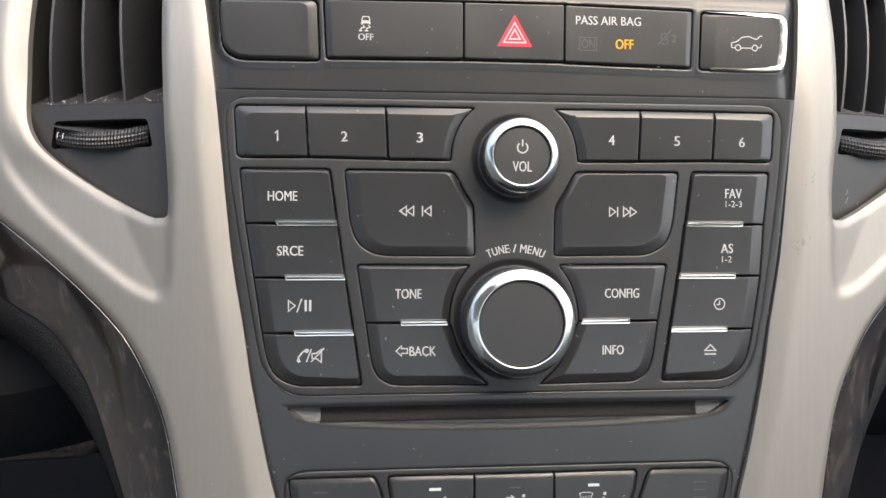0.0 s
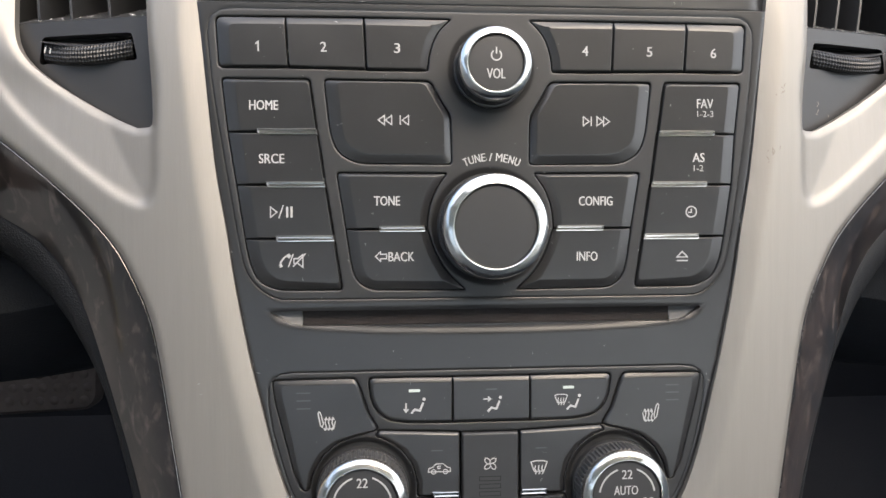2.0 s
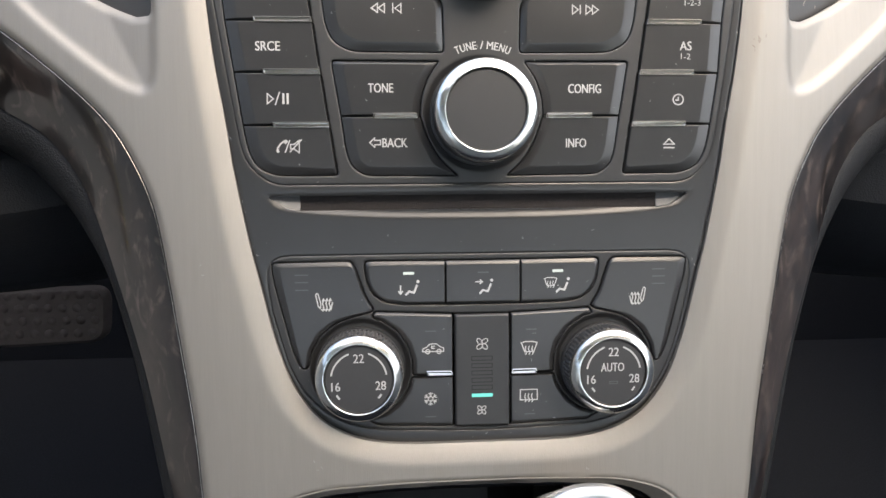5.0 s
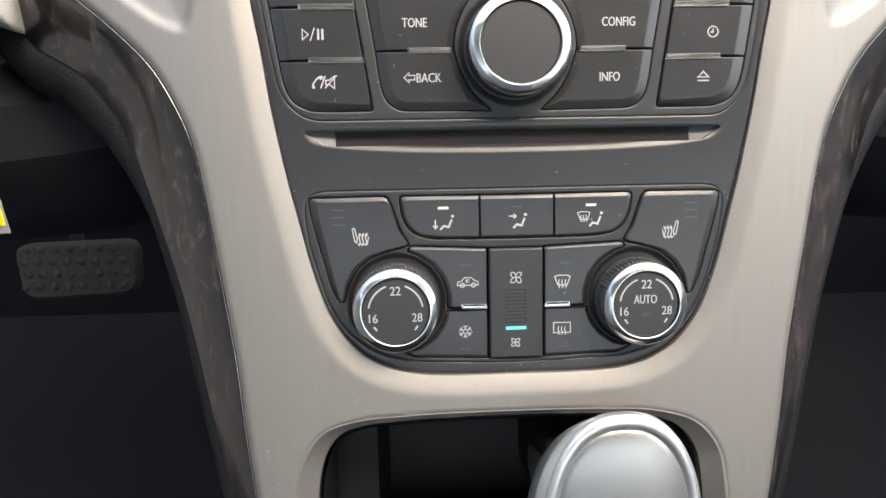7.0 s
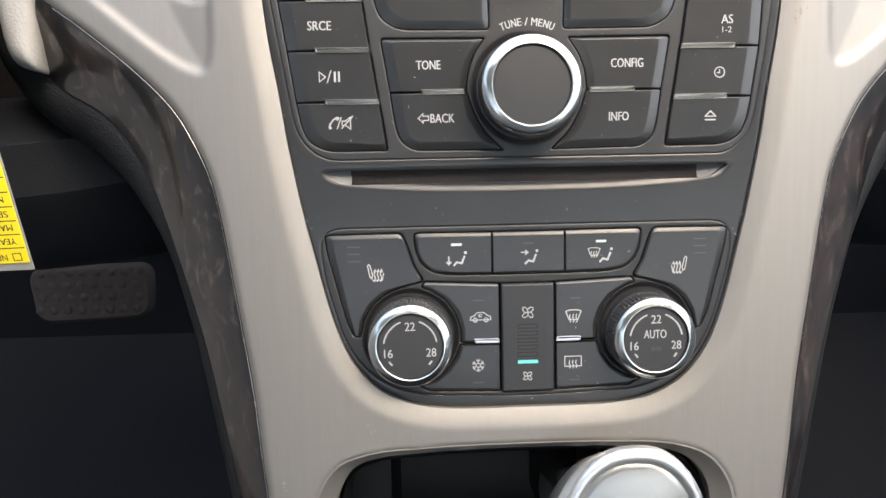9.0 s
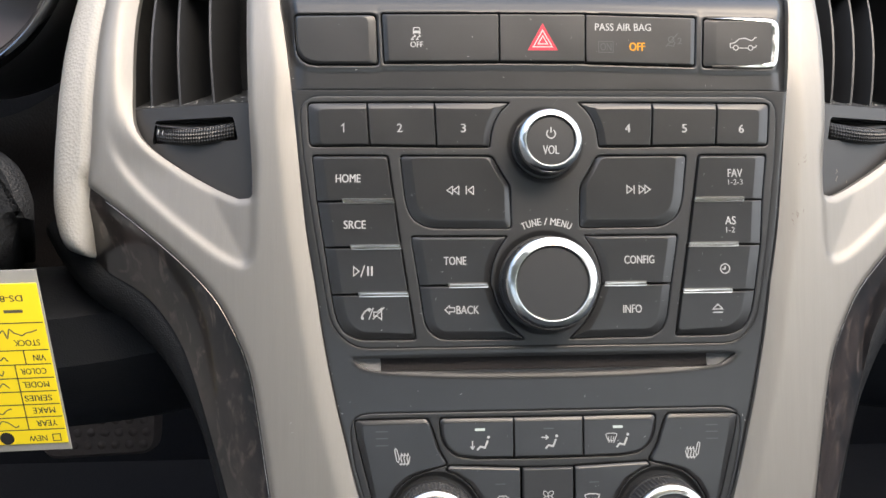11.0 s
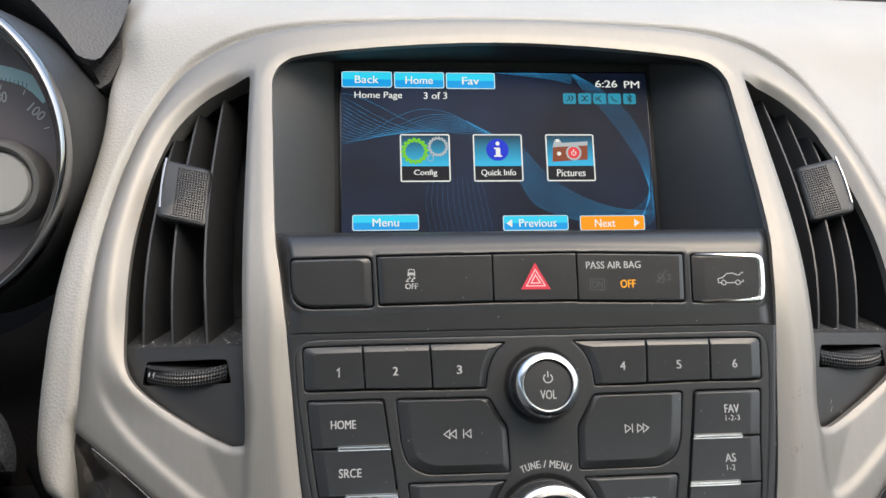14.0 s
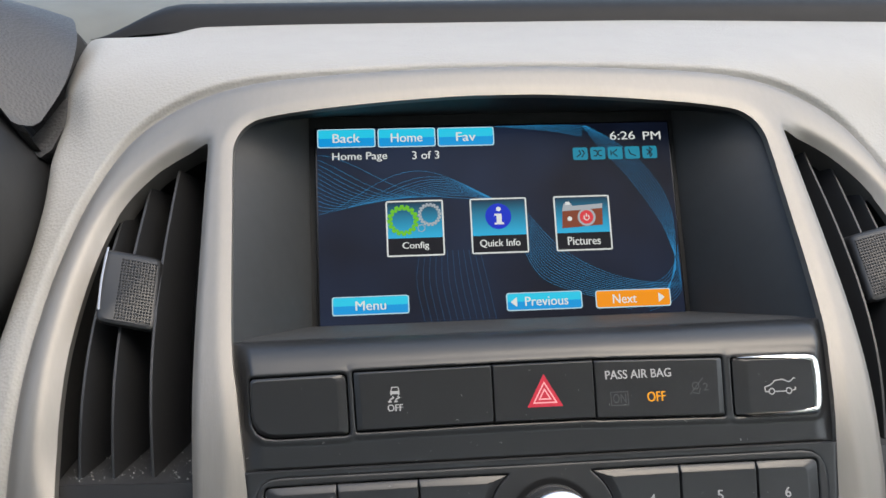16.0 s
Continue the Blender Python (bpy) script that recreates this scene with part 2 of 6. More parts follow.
def key_mesh(name, corners, bevels=0.6, radius=1.0, top=0.5, drop=0.9, low=-4.0, gap=0.1, material=None):
    """A moulded push key: bevelled towards each side by its own width."""
    p = [tuple(q) for q in corners]
    b = list(bevels) if isinstance(bevels, (list, tuple)) else [bevels] * len(p)
    r = list(radius) if isinstance(radius, (list, tuple)) else [radius] * len(p)
    if area2(p) < 0:
        p, r = p[::-1], r[::-1]
        b = b[:-1][::-1] + b[-1:]
    p = inset(p, gap)
    steps = ((0.0, None), (0.0, 0.3), (0.04, 0.1), (0.1, 0.0), (0.1, -0.5), (0.15, -0.93), (0.26, -1.0), (0.4, -1.0))
    wide = (0, 0, 0, 0, 0.5, 0.9, 1.0, 1.0)
    loops = []
    for (d, f), k in zip(steps, wide):
        z = low if f is None else (top - drop - f if f >= 0 else top - drop * (1 + f))
        loops.append([(x, y, z) for x, y in fillet(inset(p, [d + x * k for x in b]), r)])
    return rings(name, loops, material or KEY, angle=32)


def key_hole(corners, radius, grow=0.24):
    p = [tuple(q) for q in corners]
    r = list(radius) if isinstance(radius, (list, tuple)) else [radius] * len(p)
    if area2(p) < 0:
        p, r = p[::-1], r[::-1]
    return fillet(inset(p, -grow), r)


def lathe(name, profile, cu, cv, material, n=96, knurl=0.0, teeth=0, cap=True, angle=38):
    loops = []
    for r, w, *k in profile:
        l = []
        for i in range(n):
            a = 2 * math.pi * i / n
            rr = r + (knurl * (1 if (i * teeth * 2 // n) % 2 else -1) if k else 0)
            l.append((cu + rr * math.cos(a), cv + rr * math.sin(a), w))
        loops.append(l)
    return rings(name, loops, material, cap_top=cap, angle=angle)


def ribbon(name, lines, width, material, w=0.0, lift=None, scale=0.001):
    """Flat printed strokes along open or closed polylines."""
    verts, faces = [], []
    for line in lines:
        p = [Vector((q[0], q[1])) for q in line]
        closed = (p[0] - p[-1]).length < 1e-5 and len(p) > 2
        if closed:
            p = p[:-1]
        n, base = len(p), len(verts)
        for i in range(n):
            a = p[i - 1] if i or closed else p[i]
            c = p[(i + 1) % n] if i < n - 1 or closed else p[i]
            e1 = (p[i] - a).normalized() if (p[i] - a).length > 1e-9 else (c - p[i]).normalized()
            e2 = (c - p[i]).normalized() if (c - p[i]).length > 1e-9 else e1
            m = Vector((-(e1.y + e2.y), e1.x + e2.x))
            m = m.normalized() if m.length > 1e-6 else Vector((-e1.y, e1.x))
            f = min(2.0, 1 / max(0.35, m.dot(Vector((-e1.y, e1.x)))))
            for s in (-1, 1):
                q = p[i] + m * (s * width / 2 * f)
                verts.append((q.x, q.y, w if lift is None else w + lift(q.x, q.y)))
        for i in range(n if closed else n - 1):
            j = (i + 1) % n
            faces.append((base + 2 * i, base + 2 * j, base + 2 * j + 1, base + 2 * i + 1))
    return mesh(name, verts, faces, material, smooth=False, scale=scale)


def flat(name, loops, material, w=0.0):
    verts, faces = [], []
    for l in loops:
        l = ccw(l)
        faces.append(tuple(range(len(verts), len(verts) + len(l))))
        verts += [(x, y, w) for x, y in l]
    return mesh(name, verts, faces, material, smooth=False)


def circle(cu, cv, r, a0=0, a1=360, n=32):
    return [(cu + r * math.cos(radians(a0 + (a1 - a0) * i / n)), cv + r * math.sin(radians(a0 + (a1 - a0) * i / n))) for i in range(n + 1)]


def rect(u0, v0, u1, v1, r=0.0):
    p = [(u0, v0), (u1, v0), (u1, v1), (u0, v1)]
    return fillet(p, r, 4) if r else p


def letters(body, cu, cv, width, height, w, material, turn=0.0, bold=0.0):
    """Built-in type as a flat mesh, fitted to a box about (cu, cv)."""
    cu_data = bpy.data.curves.new("type", "FONT")
    cu_data.body, cu_data.resolution_u = body, 3
    ob = bpy.data.objects.new("type", cu_data)
    scene.collection.objects.link(ob)
    dg = bpy.context.evaluated_depsgraph_get()
    src = bpy.data.meshes.new_from_object(ob.evaluated_get(dg))
    v = np.zeros(len(src.vertices) * 3)
    src.vertices.foreach_get("co", v)
    v = v.reshape(-1, 3)
    faces = [tuple(p.vertices) for p in src.polygons]
    bpy.data.objects.remove(ob)
    bpy.data.curves.remove(cu_data)
    bpy.data.meshes.remove(src)
    lo, hi = v.min(0), v.max(0)
    x = (v[:, 0] - (lo[0] + hi[0]) / 2) * width / max(hi[0] - lo[0], 1e-6)
    y = (v[:, 1] - (lo[1] + hi[1]) / 2) * height / max(hi[1] - lo[1], 1e-6)
    c, s = math.cos(radians(turn)), math.sin(radians(turn))
    verts, all_faces = [], []
    for k, dx in enumerate((-9 * bold, 9 * bold) if bold else (0,)):
        all_faces += [tuple(q + len(verts) for q in f) for f in faces]
        verts += [(cu + (a + dx) * c - b * s, cv + (a + dx) * s + b * c, w + 0.008 * k) for a, b in zip(x, y)]
    return mesh("lettering", verts, all_faces, material, smooth=False)


def poly_distance(p, X, Y):
    """Signed distance to a closed polygon, positive inside."""
    p = np.array(p, float)
    d = np.full(X.shape, 1e18)
    inside = np.zeros(X.shape, bool)
    for (ax, ay), (bx, by) in zip(p, np.roll(p, -1, 0)):
        ex, ey = bx - ax, by - ay
        L = ex * ex + ey * ey
        if L < 1e-12:
            continue
        t = np.clip(((X - ax) * ex + (Y - ay) * ey) / L, 0, 1)
        d = np.minimum(d, (X - ax - t * ex) ** 2 + (Y - ay - t * ey) ** 2)
        if ay != by:
            hit = ((ay > Y) != (by > Y)) & (X < (bx - ax) * (Y - ay) / (by - ay) + ax)
            inside ^= hit
    d = np.sqrt(d)
    return np.where(inside, d, -d)


def hole_distance(h, X, Y):
    """Distance outside a hole, or outside the union of several loops that make one hole."""
    if not isinstance(h[0][0], (tuple, list)):
        return -poly_distance(h, X, Y)
    d = np.full(X.shape, 40.0)
    for k in h:
        a = np.array(k)
        near = (X > a[:, 0].min() - 6) & (X < a[:, 0].max() + 6) & (Y > a[:, 1].min() - 6) & (Y < a[:, 1].max() + 6)
        d[near] = np.minimum(d[near], -poly_distance(k, X[near], Y[near]))
    return d


def field(name, outer, holes, height, step, skirt, material, angle=40):
    """A moulded panel over an outline with holes; height(u, v, D) gives its surface, D the distances to each outline."""
    o = np.array(outer)
    u0, v0, u1, v1 = o[:, 0].min() - step, o[:, 1].min() - step, o[:, 0].max() + step, o[:, 1].max() + step
    us, vs = np.arange(u0, u1 + step, step), np.arange(v0, v1 + step, step)
    X, Y = np.meshgrid(us, vs)
    D = [poly_distance(outer, X, Y)] + [hole_distance(h, X, Y) for h in holes]
    sd = np.minimum.reduce(D)
    sd = np.where(np.abs(sd) < 1e-4, -1e-4, sd)
    ny, nx = X.shape
    index = np.full(X.shape, -1, int)
    ins = sd > 0
    index[ins] = np.arange(ins.sum())
    pu, pv = list(X[ins]), list(Y[ins])
    pd = [list(d[ins]) for d in D]
    full = ins[:-1, :-1] & ins[1:, :-1] & ins[:-1, 1:] & ins[1:, 1:]
    jj, ii = np.nonzero(full)
    faces = list(zip(index[jj, ii].tolist(), index[jj, ii + 1].tolist(), index[jj + 1, ii + 1].tolist(), index[jj + 1, ii].tolist()))
    cross = {}

    def cut(a, b):
        k = (a, b) if a < b else (b, a)
        if k not in cross:
            f = sd[a] / (sd[a] - sd[b])
            cross[k] = len(pu)
            pu.append(X[a] + (X[b] - X[a]) * f)
            pv.append(Y[a] + (Y[b] - Y[a]) * f)
            for n in range(len(D)):
                pd[n].append(max(0.0, D[n][a] + (D[n][b] - D[n][a]) * f))
        return cross[k]

    some = (ins[:-1, :-1] | ins[1:, :-1] | ins[:-1, 1:] | ins[1:, 1:]) & ~full
    rim = []
    for j, i in zip(*np.nonzero(some)):
        c = [(j, i), (j, i + 1), (j + 1, i + 1), (j + 1, i)]
        poly = []
        for a, b in zip(c, c[1:] + c[:1]):
            if ins[a]:
                poly.append((int(index[a]), False))
            if ins[a] != ins[b]:
                poly.append((cut(a, b), True))
        if len(poly) > 2:
            faces.append(tuple(q[0] for q in poly))
            for a, b in zip(poly, poly[1:] + poly[:1]):
                if a[1] and b[1]:
                    rim.append((a[0], b[0]))
    pu, pv, pd = np.array(pu), np.array(pv), [np.array(d) for d in pd]
    w = height(pu, pv, pd)
    verts = list(zip(pu.tolist(), pv.tolist(), w.tolist()))
    low = {}
    for a, b in rim:
        for q in (a, b):
            if q not in low:
                low[q] = len(verts)
                verts.append((verts[q][0], verts[q][1], verts[q][2] - skirt))
        faces.append((b, a, low[a], low[b]))
    return mesh(name, verts, faces, material, angle=angle)


def softplus(x):
    return np.where(x > 30, x, np.log1p(np.exp(np.minimum(x, 30))))


def crown(u, v):
    """The moulded face of the silver surround: it leans back towards the top and falls away sideways."""
    return 4.3 - 6.44 * softplus((v - 95) / 14) - 4.48 * softplus((np.abs(u) - 108) / 14)


def ease(x, a, b):
    t = np.clip((x - a) / (b - a), 0, 1)
    return t * t * (3 - 2 * t)


def roundover(d, r):
    """Drop of a quarter-round edge of radius r at distance d from it."""
    t = np.clip(d / r, 0, 1)
    return r * (1 - np.sqrt(np.maximum(0, 1 - (1 - t) ** 2)))


def tube(name, path, r, material, n=8, closed=False, scale=0.001):
    verts, faces = [], []
    p = [Vector(q) for q in path]
    m = len(p)
    up = Vector((0.31, 0.2, 0.93))
    for i in range(m):
        a = p[i - 1] if i or closed else p[i]
        b = p[(i + 1) % m] if i < m - 1 or closed else p[i]
        t = (b - a).normalized()
        s = t.cross(up).normalized()
        q = t.cross(s)
        rr = r[i] if isinstance(r, (list, tuple)) else r
        for k in range(n):
            c = p[i] + (s * math.cos(2 * math.pi * k / n) + q * math.sin(2 * math.pi * k / n)) * rr
            verts.append(tuple(c))
    for i in range(m if closed else m - 1):
        for k in range(n):
            a, b = i * n + k, i * n + (k + 1) % n
            c, d = ((i + 1) % m) * n + (k + 1) % n, ((i + 1) % m) * n + k
            faces.append((a, b, c, d))
    if not closed:
        faces += [tuple(range(n))[::-1], tuple(range((m - 1) * n, m * n))]
    return mesh(name, verts, faces, material, scale=scale)


def loft(name, rows, material, closed=False, angle=40, scale=0.001):
    """A sheet over rows of points of equal length."""
    n = len(rows[0])
    verts = [tuple(q) for row in rows for q in row]
    faces = []
    for r in range(len(rows) - 1):
        for i in range(n if closed else n - 1):
            j = (i + 1) % n
            faces.append((r * n + i, r * n + j, (r + 1) * n + j, (r + 1) * n + i))
    return mesh(name, verts, faces, material, angle=angle, scale=scale)


def box_mesh(name, lo, hi, bevel, material, scale=0.001):
    bm = bmesh.new()
    bmesh.ops.create_cube(bm, size=1)
    for v in bm.verts:
        v.co = Vector([lo[k] + (v.co[k] + 0.5) * (hi[k] - lo[k]) for k in range(3)])
    if bevel:
        bmesh.ops.bevel(bm, geom=bm.edges[:], offset=bevel, segments=3, affect="EDGES", profile=0.6)
    for v in bm.verts:
        v.co *= scale
    me = bpy.data.meshes.new(name)
    bm.to_mesh(me)
    bm.free()
    me.materials.append(material)
    me.shade_smooth()
    me.set_sharp_from_angle(angle=radians(40))
    return me

# ---- silver surround of the centre stack ----
HALF_OPENING = [(0, -127), (36, -126.3), (56, -120), (68, -107.5), (75.4, -90), (81.8, -64), (85, -50), (89.5, -26), (92.2, -7), (96, 17.5), (99.6, 55),
                (101.6, 75), (104.5, 97), (107.5, 116), (111.5, 165), (113.5, 190), (113.5, 201), (109, 209.5), (97, 214), (55, 219), (20, 221.6), (0, 221.9)]
LOWER_EDGE = [(84, -262), (92, -225), (99, -185), (103, -152), (106, -118), (111, -82), (115.5, -52), (119, -36), (125, -22), (133, -9), (147, 5), (168, 22), (189, 37)]
UPPER_EDGE = [(189, 37), (188.5, 60), (187.5, 100), (186, 127), (182, 156), (174, 185), (160, 210), (138, 225.5), (112, 233), (73, 236.5), (33, 238.8), (12, 239.4), (0, 239.5)]
VENT_ARC = [(125.5, 203), (136, 198.5), (149, 189.5), (160.5, 174.5), (167.5, 153), (171.3, 122), (171.5, 95), (170, 70), (167, 59), (160, 51), (148, 42.5), (133, 34), (123, 29.6)]
VENT_SIDE = [(118.6, 29.8), (117.4, 34), (118.5, 65), (121, 117), (124, 178), (125.0, 200)]
DISH = [(190, 90), (182, 62), (177, 48), (164, 32), (137, 10), (124, 2.5), (118, 3), (115.5, 10), (115, 23), (116, 60), (140, 90)]
CUBBY = [(-80, -250), (-78, -173), (-76, -160), (-70, -149), (-58, -144.5), (-26, -143), (18, -143), (50, -144.5), (64, -150), (71.5, -160), (74, -178), (77, -250)]


def both_halves(half):
    h = smooth_open(half, 6)
    return ccw(h + mirror(h)[1:-1])


OPENING = both_halves(HALF_OPENING)
lower_edge, upper_edge = smooth_open(LOWER_EDGE, 8), smooth_open(UPPER_EDGE, 6)
right_side = lower_edge + upper_edge[1:]
TRIM_OUTER = ccw(right_side + mirror(right_side)[1:])
vent_right = ccw(smooth_open(VENT_ARC, 5) + smooth_open(VENT_SIDE, 4))
cubby_hole = fillet(CUBBY, 6, 4)
rim_hole = fillet([(-89, -262), (-86.5, -176), (-84, -159), (-76, -146.5), (-60, -142), (-26, -140.6), (18, -140.6), (52, -141.8), (70, -147), (79.5, -159), (82.5, -180), (86, -262)], 9, 4)


def trim_height(u, v, D):
    w = crown(u, v)
    dish = poly_distance(smooth_closed(DISH, 4), np.abs(u), v)
    slope = 1.5 * ease(dish, -0.8, 3.6) + 3.0 * np.clip((dish - 1.0) / 24, 0, 1)
    w = w - slope * (1 - ease(v, 38, 66))
    up = ease(v, 24, 62)
    w = w - roundover(D[0], 7.0) * 0.75 * up - 1.2 * (1 - np.clip(D[0] / 1.8, 0, 1)) * (1 - up)
    lip, reach = 2.6 - 1.2 * ease(v, 55, 85), 7.4 - 2.2 * ease(v, 55, 85)
    w = w - lip * (1 - np.clip(D[1] / reach, 0, 1)) ** 1.25
    for k in (2, 3):
        arc = ease(v, 50, 84) * ease(np.abs(u), 121, 138)
        w = w - (0.9 * 0.7 * softplus((5.6 - D[k]) / 0.7) + 0.16 * np.clip(12 - D[k], 0, 12)) * arc - 1.5 * (1 - np.clip(D[k] / 2.2, 0, 1)) * (1 - arc)
    return w - 0.5 * roundover(D[4], 0.9)


def trim_lift(x, y):
    u, v = np.array([float(x)]), np.array([float(y)])
    D = [poly_distance(TRIM_OUTER, u, v)] + [-poly_distance(h, u, v) for h in (OPENING, vent_right, mirror(vent_right), rim_hole)]
    return trim_height(u, v, D)[0]


surround = thing("centre_stack_surround", "satin silver plastic surround framing the screen, vents and controls", "dashboard trim",
                 data=field("centre_stack_surround", TRIM_OUTER, [OPENING, vent_right, mirror(vent_right), rim_hole], trim_height, 1.1, 4, SILVER))
edge_w = [trim_lift(x + (0.6 if x > 80 else -0.6 if x < -82 else 0), y + 0.4) for x, y in rim_hole]
tray_rim = []
for f, d in ((-0.06, 0.5), (-0.02, 0.0), (0.1, -0.04), (0.16, 0.1), (1.0, 0.0), (1.06, 1.2), (1.08, 5.0)):
    tray_rim.append([(x + (p - x) * f, y + (q - y) * f, w - d - 0.62 * max(0, f - 0.1) * math.hypot(p - x, q - y)) for (x, y), (p, q), w in zip(rim_hole, cubby_hole, edge_w)])
part("tray_rim", loft("tray_rim", tray_rim, SILVER, closed=True, angle=25), surround, "bevelled silver rim of the tray")


# ---- black fascia with the disc slot ----
# Light caught on the slot corners is put into this paler grey.
SLOTEND = mat("slot_corner_glint", (0.11, 0.11, 0.112), 0.3, 0, 0.1, 90)
RADIO_POCKET = fillet(ccw([(-98.5, 70.3), (96.8, 70.3), (95.5, 46), (92.5, 20), (88.6, -8), (86, -22), (78, -30.6), (-77, -30.6), (-86, -22), (-88.6, -8), (-93, 20), (-96.8, 46)]), [5, 5, 9, 9, 9, 9, 12, 12, 9, 9, 9, 9], 4)
CLIMATE_POCKET = fillet(ccw([(-79.8, -56.3), (79.8, -56.3), (77.6, -76), (71.8, -97), (65.5, -109), (54, -118), (40, -121.8), (0, -123.3), (-40, -121.8), (-54, -118), (-65.5, -109), (-71.8, -97), (-77.6, -76)]), [4, 4] + [9] * 11, 4)
SLOT_LENS = ccw(smooth_open([(-80, -33.6), (-40, -33.2), (0, -33.1), (40, -33.2), (80, -33.6)], 6) + smooth_open([(79, -34.8), (71, -40.0), (40, -42.6), (0, -43.2), (-40, -42.6), (-71, -40.0), (-79, -34.8)], 6))
SLOT = fillet(ccw([(-78.5, -34.5), (78.5, -34.5), (71.0, -39.3), (66.5, -39.9), (-66.5, -39.9), (-71.0, -39.3)]), 0.5, 3)


FASCIA_SIDE = inset(OPENING, -1.6)


def fascia_height(u, v, D):
    w = 0.0 * u - 0.6 - roundover(D[1], 1.0) * 0.2 - roundover(D[2], 0.6) * 0.4
    w = w - roundover(poly_distance(FASCIA_SIDE, u, v), 3.0) - roundover(72.75 - v, 0.5)
    lens = poly_distance(SLOT_LENS, u, v)
    w = w - 0.8 * ease(lens, -0.5, 2.8)
    return w


fascia_outline = band(inset(OPENING, -1.6), -300, 72.75)
fascia = thing("centre_fascia", "matt black plastic fascia around radio and climate controls", "dashboard panel")
part("face", field("face", fascia_outline, [RADIO_POCKET, CLIMATE_POCKET, SLOT], fascia_height, 0.6, 7, FASCIA, angle=50), fascia)
part("slot_felt", box_mesh("slot_felt", (-67, -41, -12), (67, -32, -4.6), 0.6, FELT), fascia, "fuzzy dark felt lips inside the disc slot")
for s in (-1, 1):
    end = ccw([(s * 66.4, -34.0), (s * 79.0, -34.0), (s * 71.0, -39.6), (s * 66.9, -40.2)])
    part("slot_end", rings("slot_end", [[(x, y, -10.0) for x, y in end], [(x, y, -1.9 - 0.16 * (79 - abs(x)) - 0.25 * (y + 40)) for x, y in end]], SLOTEND, angle=10), fascia, "corner of the disc slot, caught light painted pale grey")


# ---- radio control panel ----
def key_parts(body_name, outline, keys, collars, base, material, parent, step=0.4):
    """The panel about a set of keys, cut out for them, with a dish about each knob, and a dark sheet added behind to
    blacken the gaps.
    """
    def height(u, v, D):
        w = np.full_like(u, base) - roundover(D[0], 0.7) * 0.5 - roundover(D[1], 0.5) * 0.6
        for cu, cv, r, deep in collars:
            d = np.hypot(u - cu, v - cv)
            w = w - deep * (1 - ease(d, r - 2.4, r + 0.4))
        return w

    holes = [key_hole(c, r) for c, b, r in keys]
    part(body_name, field(body_name, outline, [holes], height, step, 4, material, angle=50), parent)
    part("gap_backing", rings("gap_backing", [[(x, y, w) for x, y in inset(outline, 0.6)] for w in (-9.0, -5.4)], DUCT), parent)


def mirrored(corners, bevels):
    c = mirror(corners)
    b = list(bevels[:-1])[::-1] + [bevels[-1]]
    return c, b


radio = thing("radio_panel", "black car radio panel with rubber keys and two chrome-ringed knobs", "car radio")
LEFT_KEYS = {
    "1": ([(-95, 67.3), (-71.4, 67.6), (-70.4, 50.2), (-94, 50)], [2.3, 0.25, 0.5, 4], [2.2, 0.5, 0.5, 2]),
    "2": ([(-71.4, 67.6), (-44.5, 67.7), (-43.7, 49.8), (-70.4, 50.2)], [2.3, 0.25, 0.5, 0.25], 0.5),
    "3": ([(-44.5, 67.7), (-14.3, 67.5), (-18, 64), (-20.3, 60), (-21.8, 55), (-22.3, 49.6), (-43.7, 49.7)], [2.3, 2.6, 2.6, 2.6, 2.6, 0.5, 0.25], [0.5, 0.6, 2, 2, 2, 1, 0.5]),
    "HOME": ([(-93.2, 46.3), (-63.3, 46.3), (-60.9, 27.95), (-91.3, 27.95)], [0.8, 0.25, 0.25, 4.2], [1.6, 1.6, 0.4, 0.4]),
    "SRCE": ([(-91.3, 27.8), (-60.7, 27.8), (-58.3, 9.7), (-88.6, 9.7)], [0.25, 0.25, 0.25, 4.2], 0.4),
    "PLAY": ([(-88.6, 9.55), (-58.2, 9.55), (-55.4, -9.05), (-85.9, -9.05)], [0.25, 0.25, 0.25, 4.2], 0.4),
    "PHONE": ([(-85.9, -9.2), (-55.3, -9.2), (-52.7, -27.2), (-75, -27), (-81.5, -24), (-84.3, -18)], [0.25, 0.3, 2.2, 4.2, 4.2, 4.2], [0.4, 0.4, 1.6, 5, 4, 4]),
    "REW": ([(-58.3, 46.2), (-21.4, 46), (-17.6, 39), (-14.3, 34), (-14, 16.9), (-47.5, 17.2), (-54, 21), (-56.3, 27.5)], [0.5, 1.8, 1.8, 2.2, 3, 4, 4, 4.2], [1.8, 2, 2, 2, 1.5, 6, 4, 4]),
    "TONE": ([(-54.2, 13.8), (-15.8, 13.6), (-19.8, 8), (-22.3, 1), (-22.8, -5.9), (-51.1, -5.9)], [0.8, 2.6, 2.6, 2.6, 0.25, 3.6], [1.6, 1, 3, 3, 0.4, 0.4]),
    "BACK": ([(-51.1, -6.05), (-22.7, -6.05), (-19.8, -14.5), (-15.9, -21.4), (-9.4, -27.6), (-43, -27.2), (-47.6, -24), (-49.3, -19)], [0.25, 2.6, 2.6, 2.6, 3, 3.2, 3.6, 3.6], [0.4, 0.4, 3, 3, 0.6, 4, 4, 4]),
}
RIGHT_NAMES = {"1": "6", "2": "5", "3": "4", "HOME": "FAV", "SRCE": "AS", "PLAY": "CLOCK", "PHONE": "EJECT", "REW": "FWD", "TONE": "CONFIG", "BACK": "INFO"}
RADIO_KEYS = {}
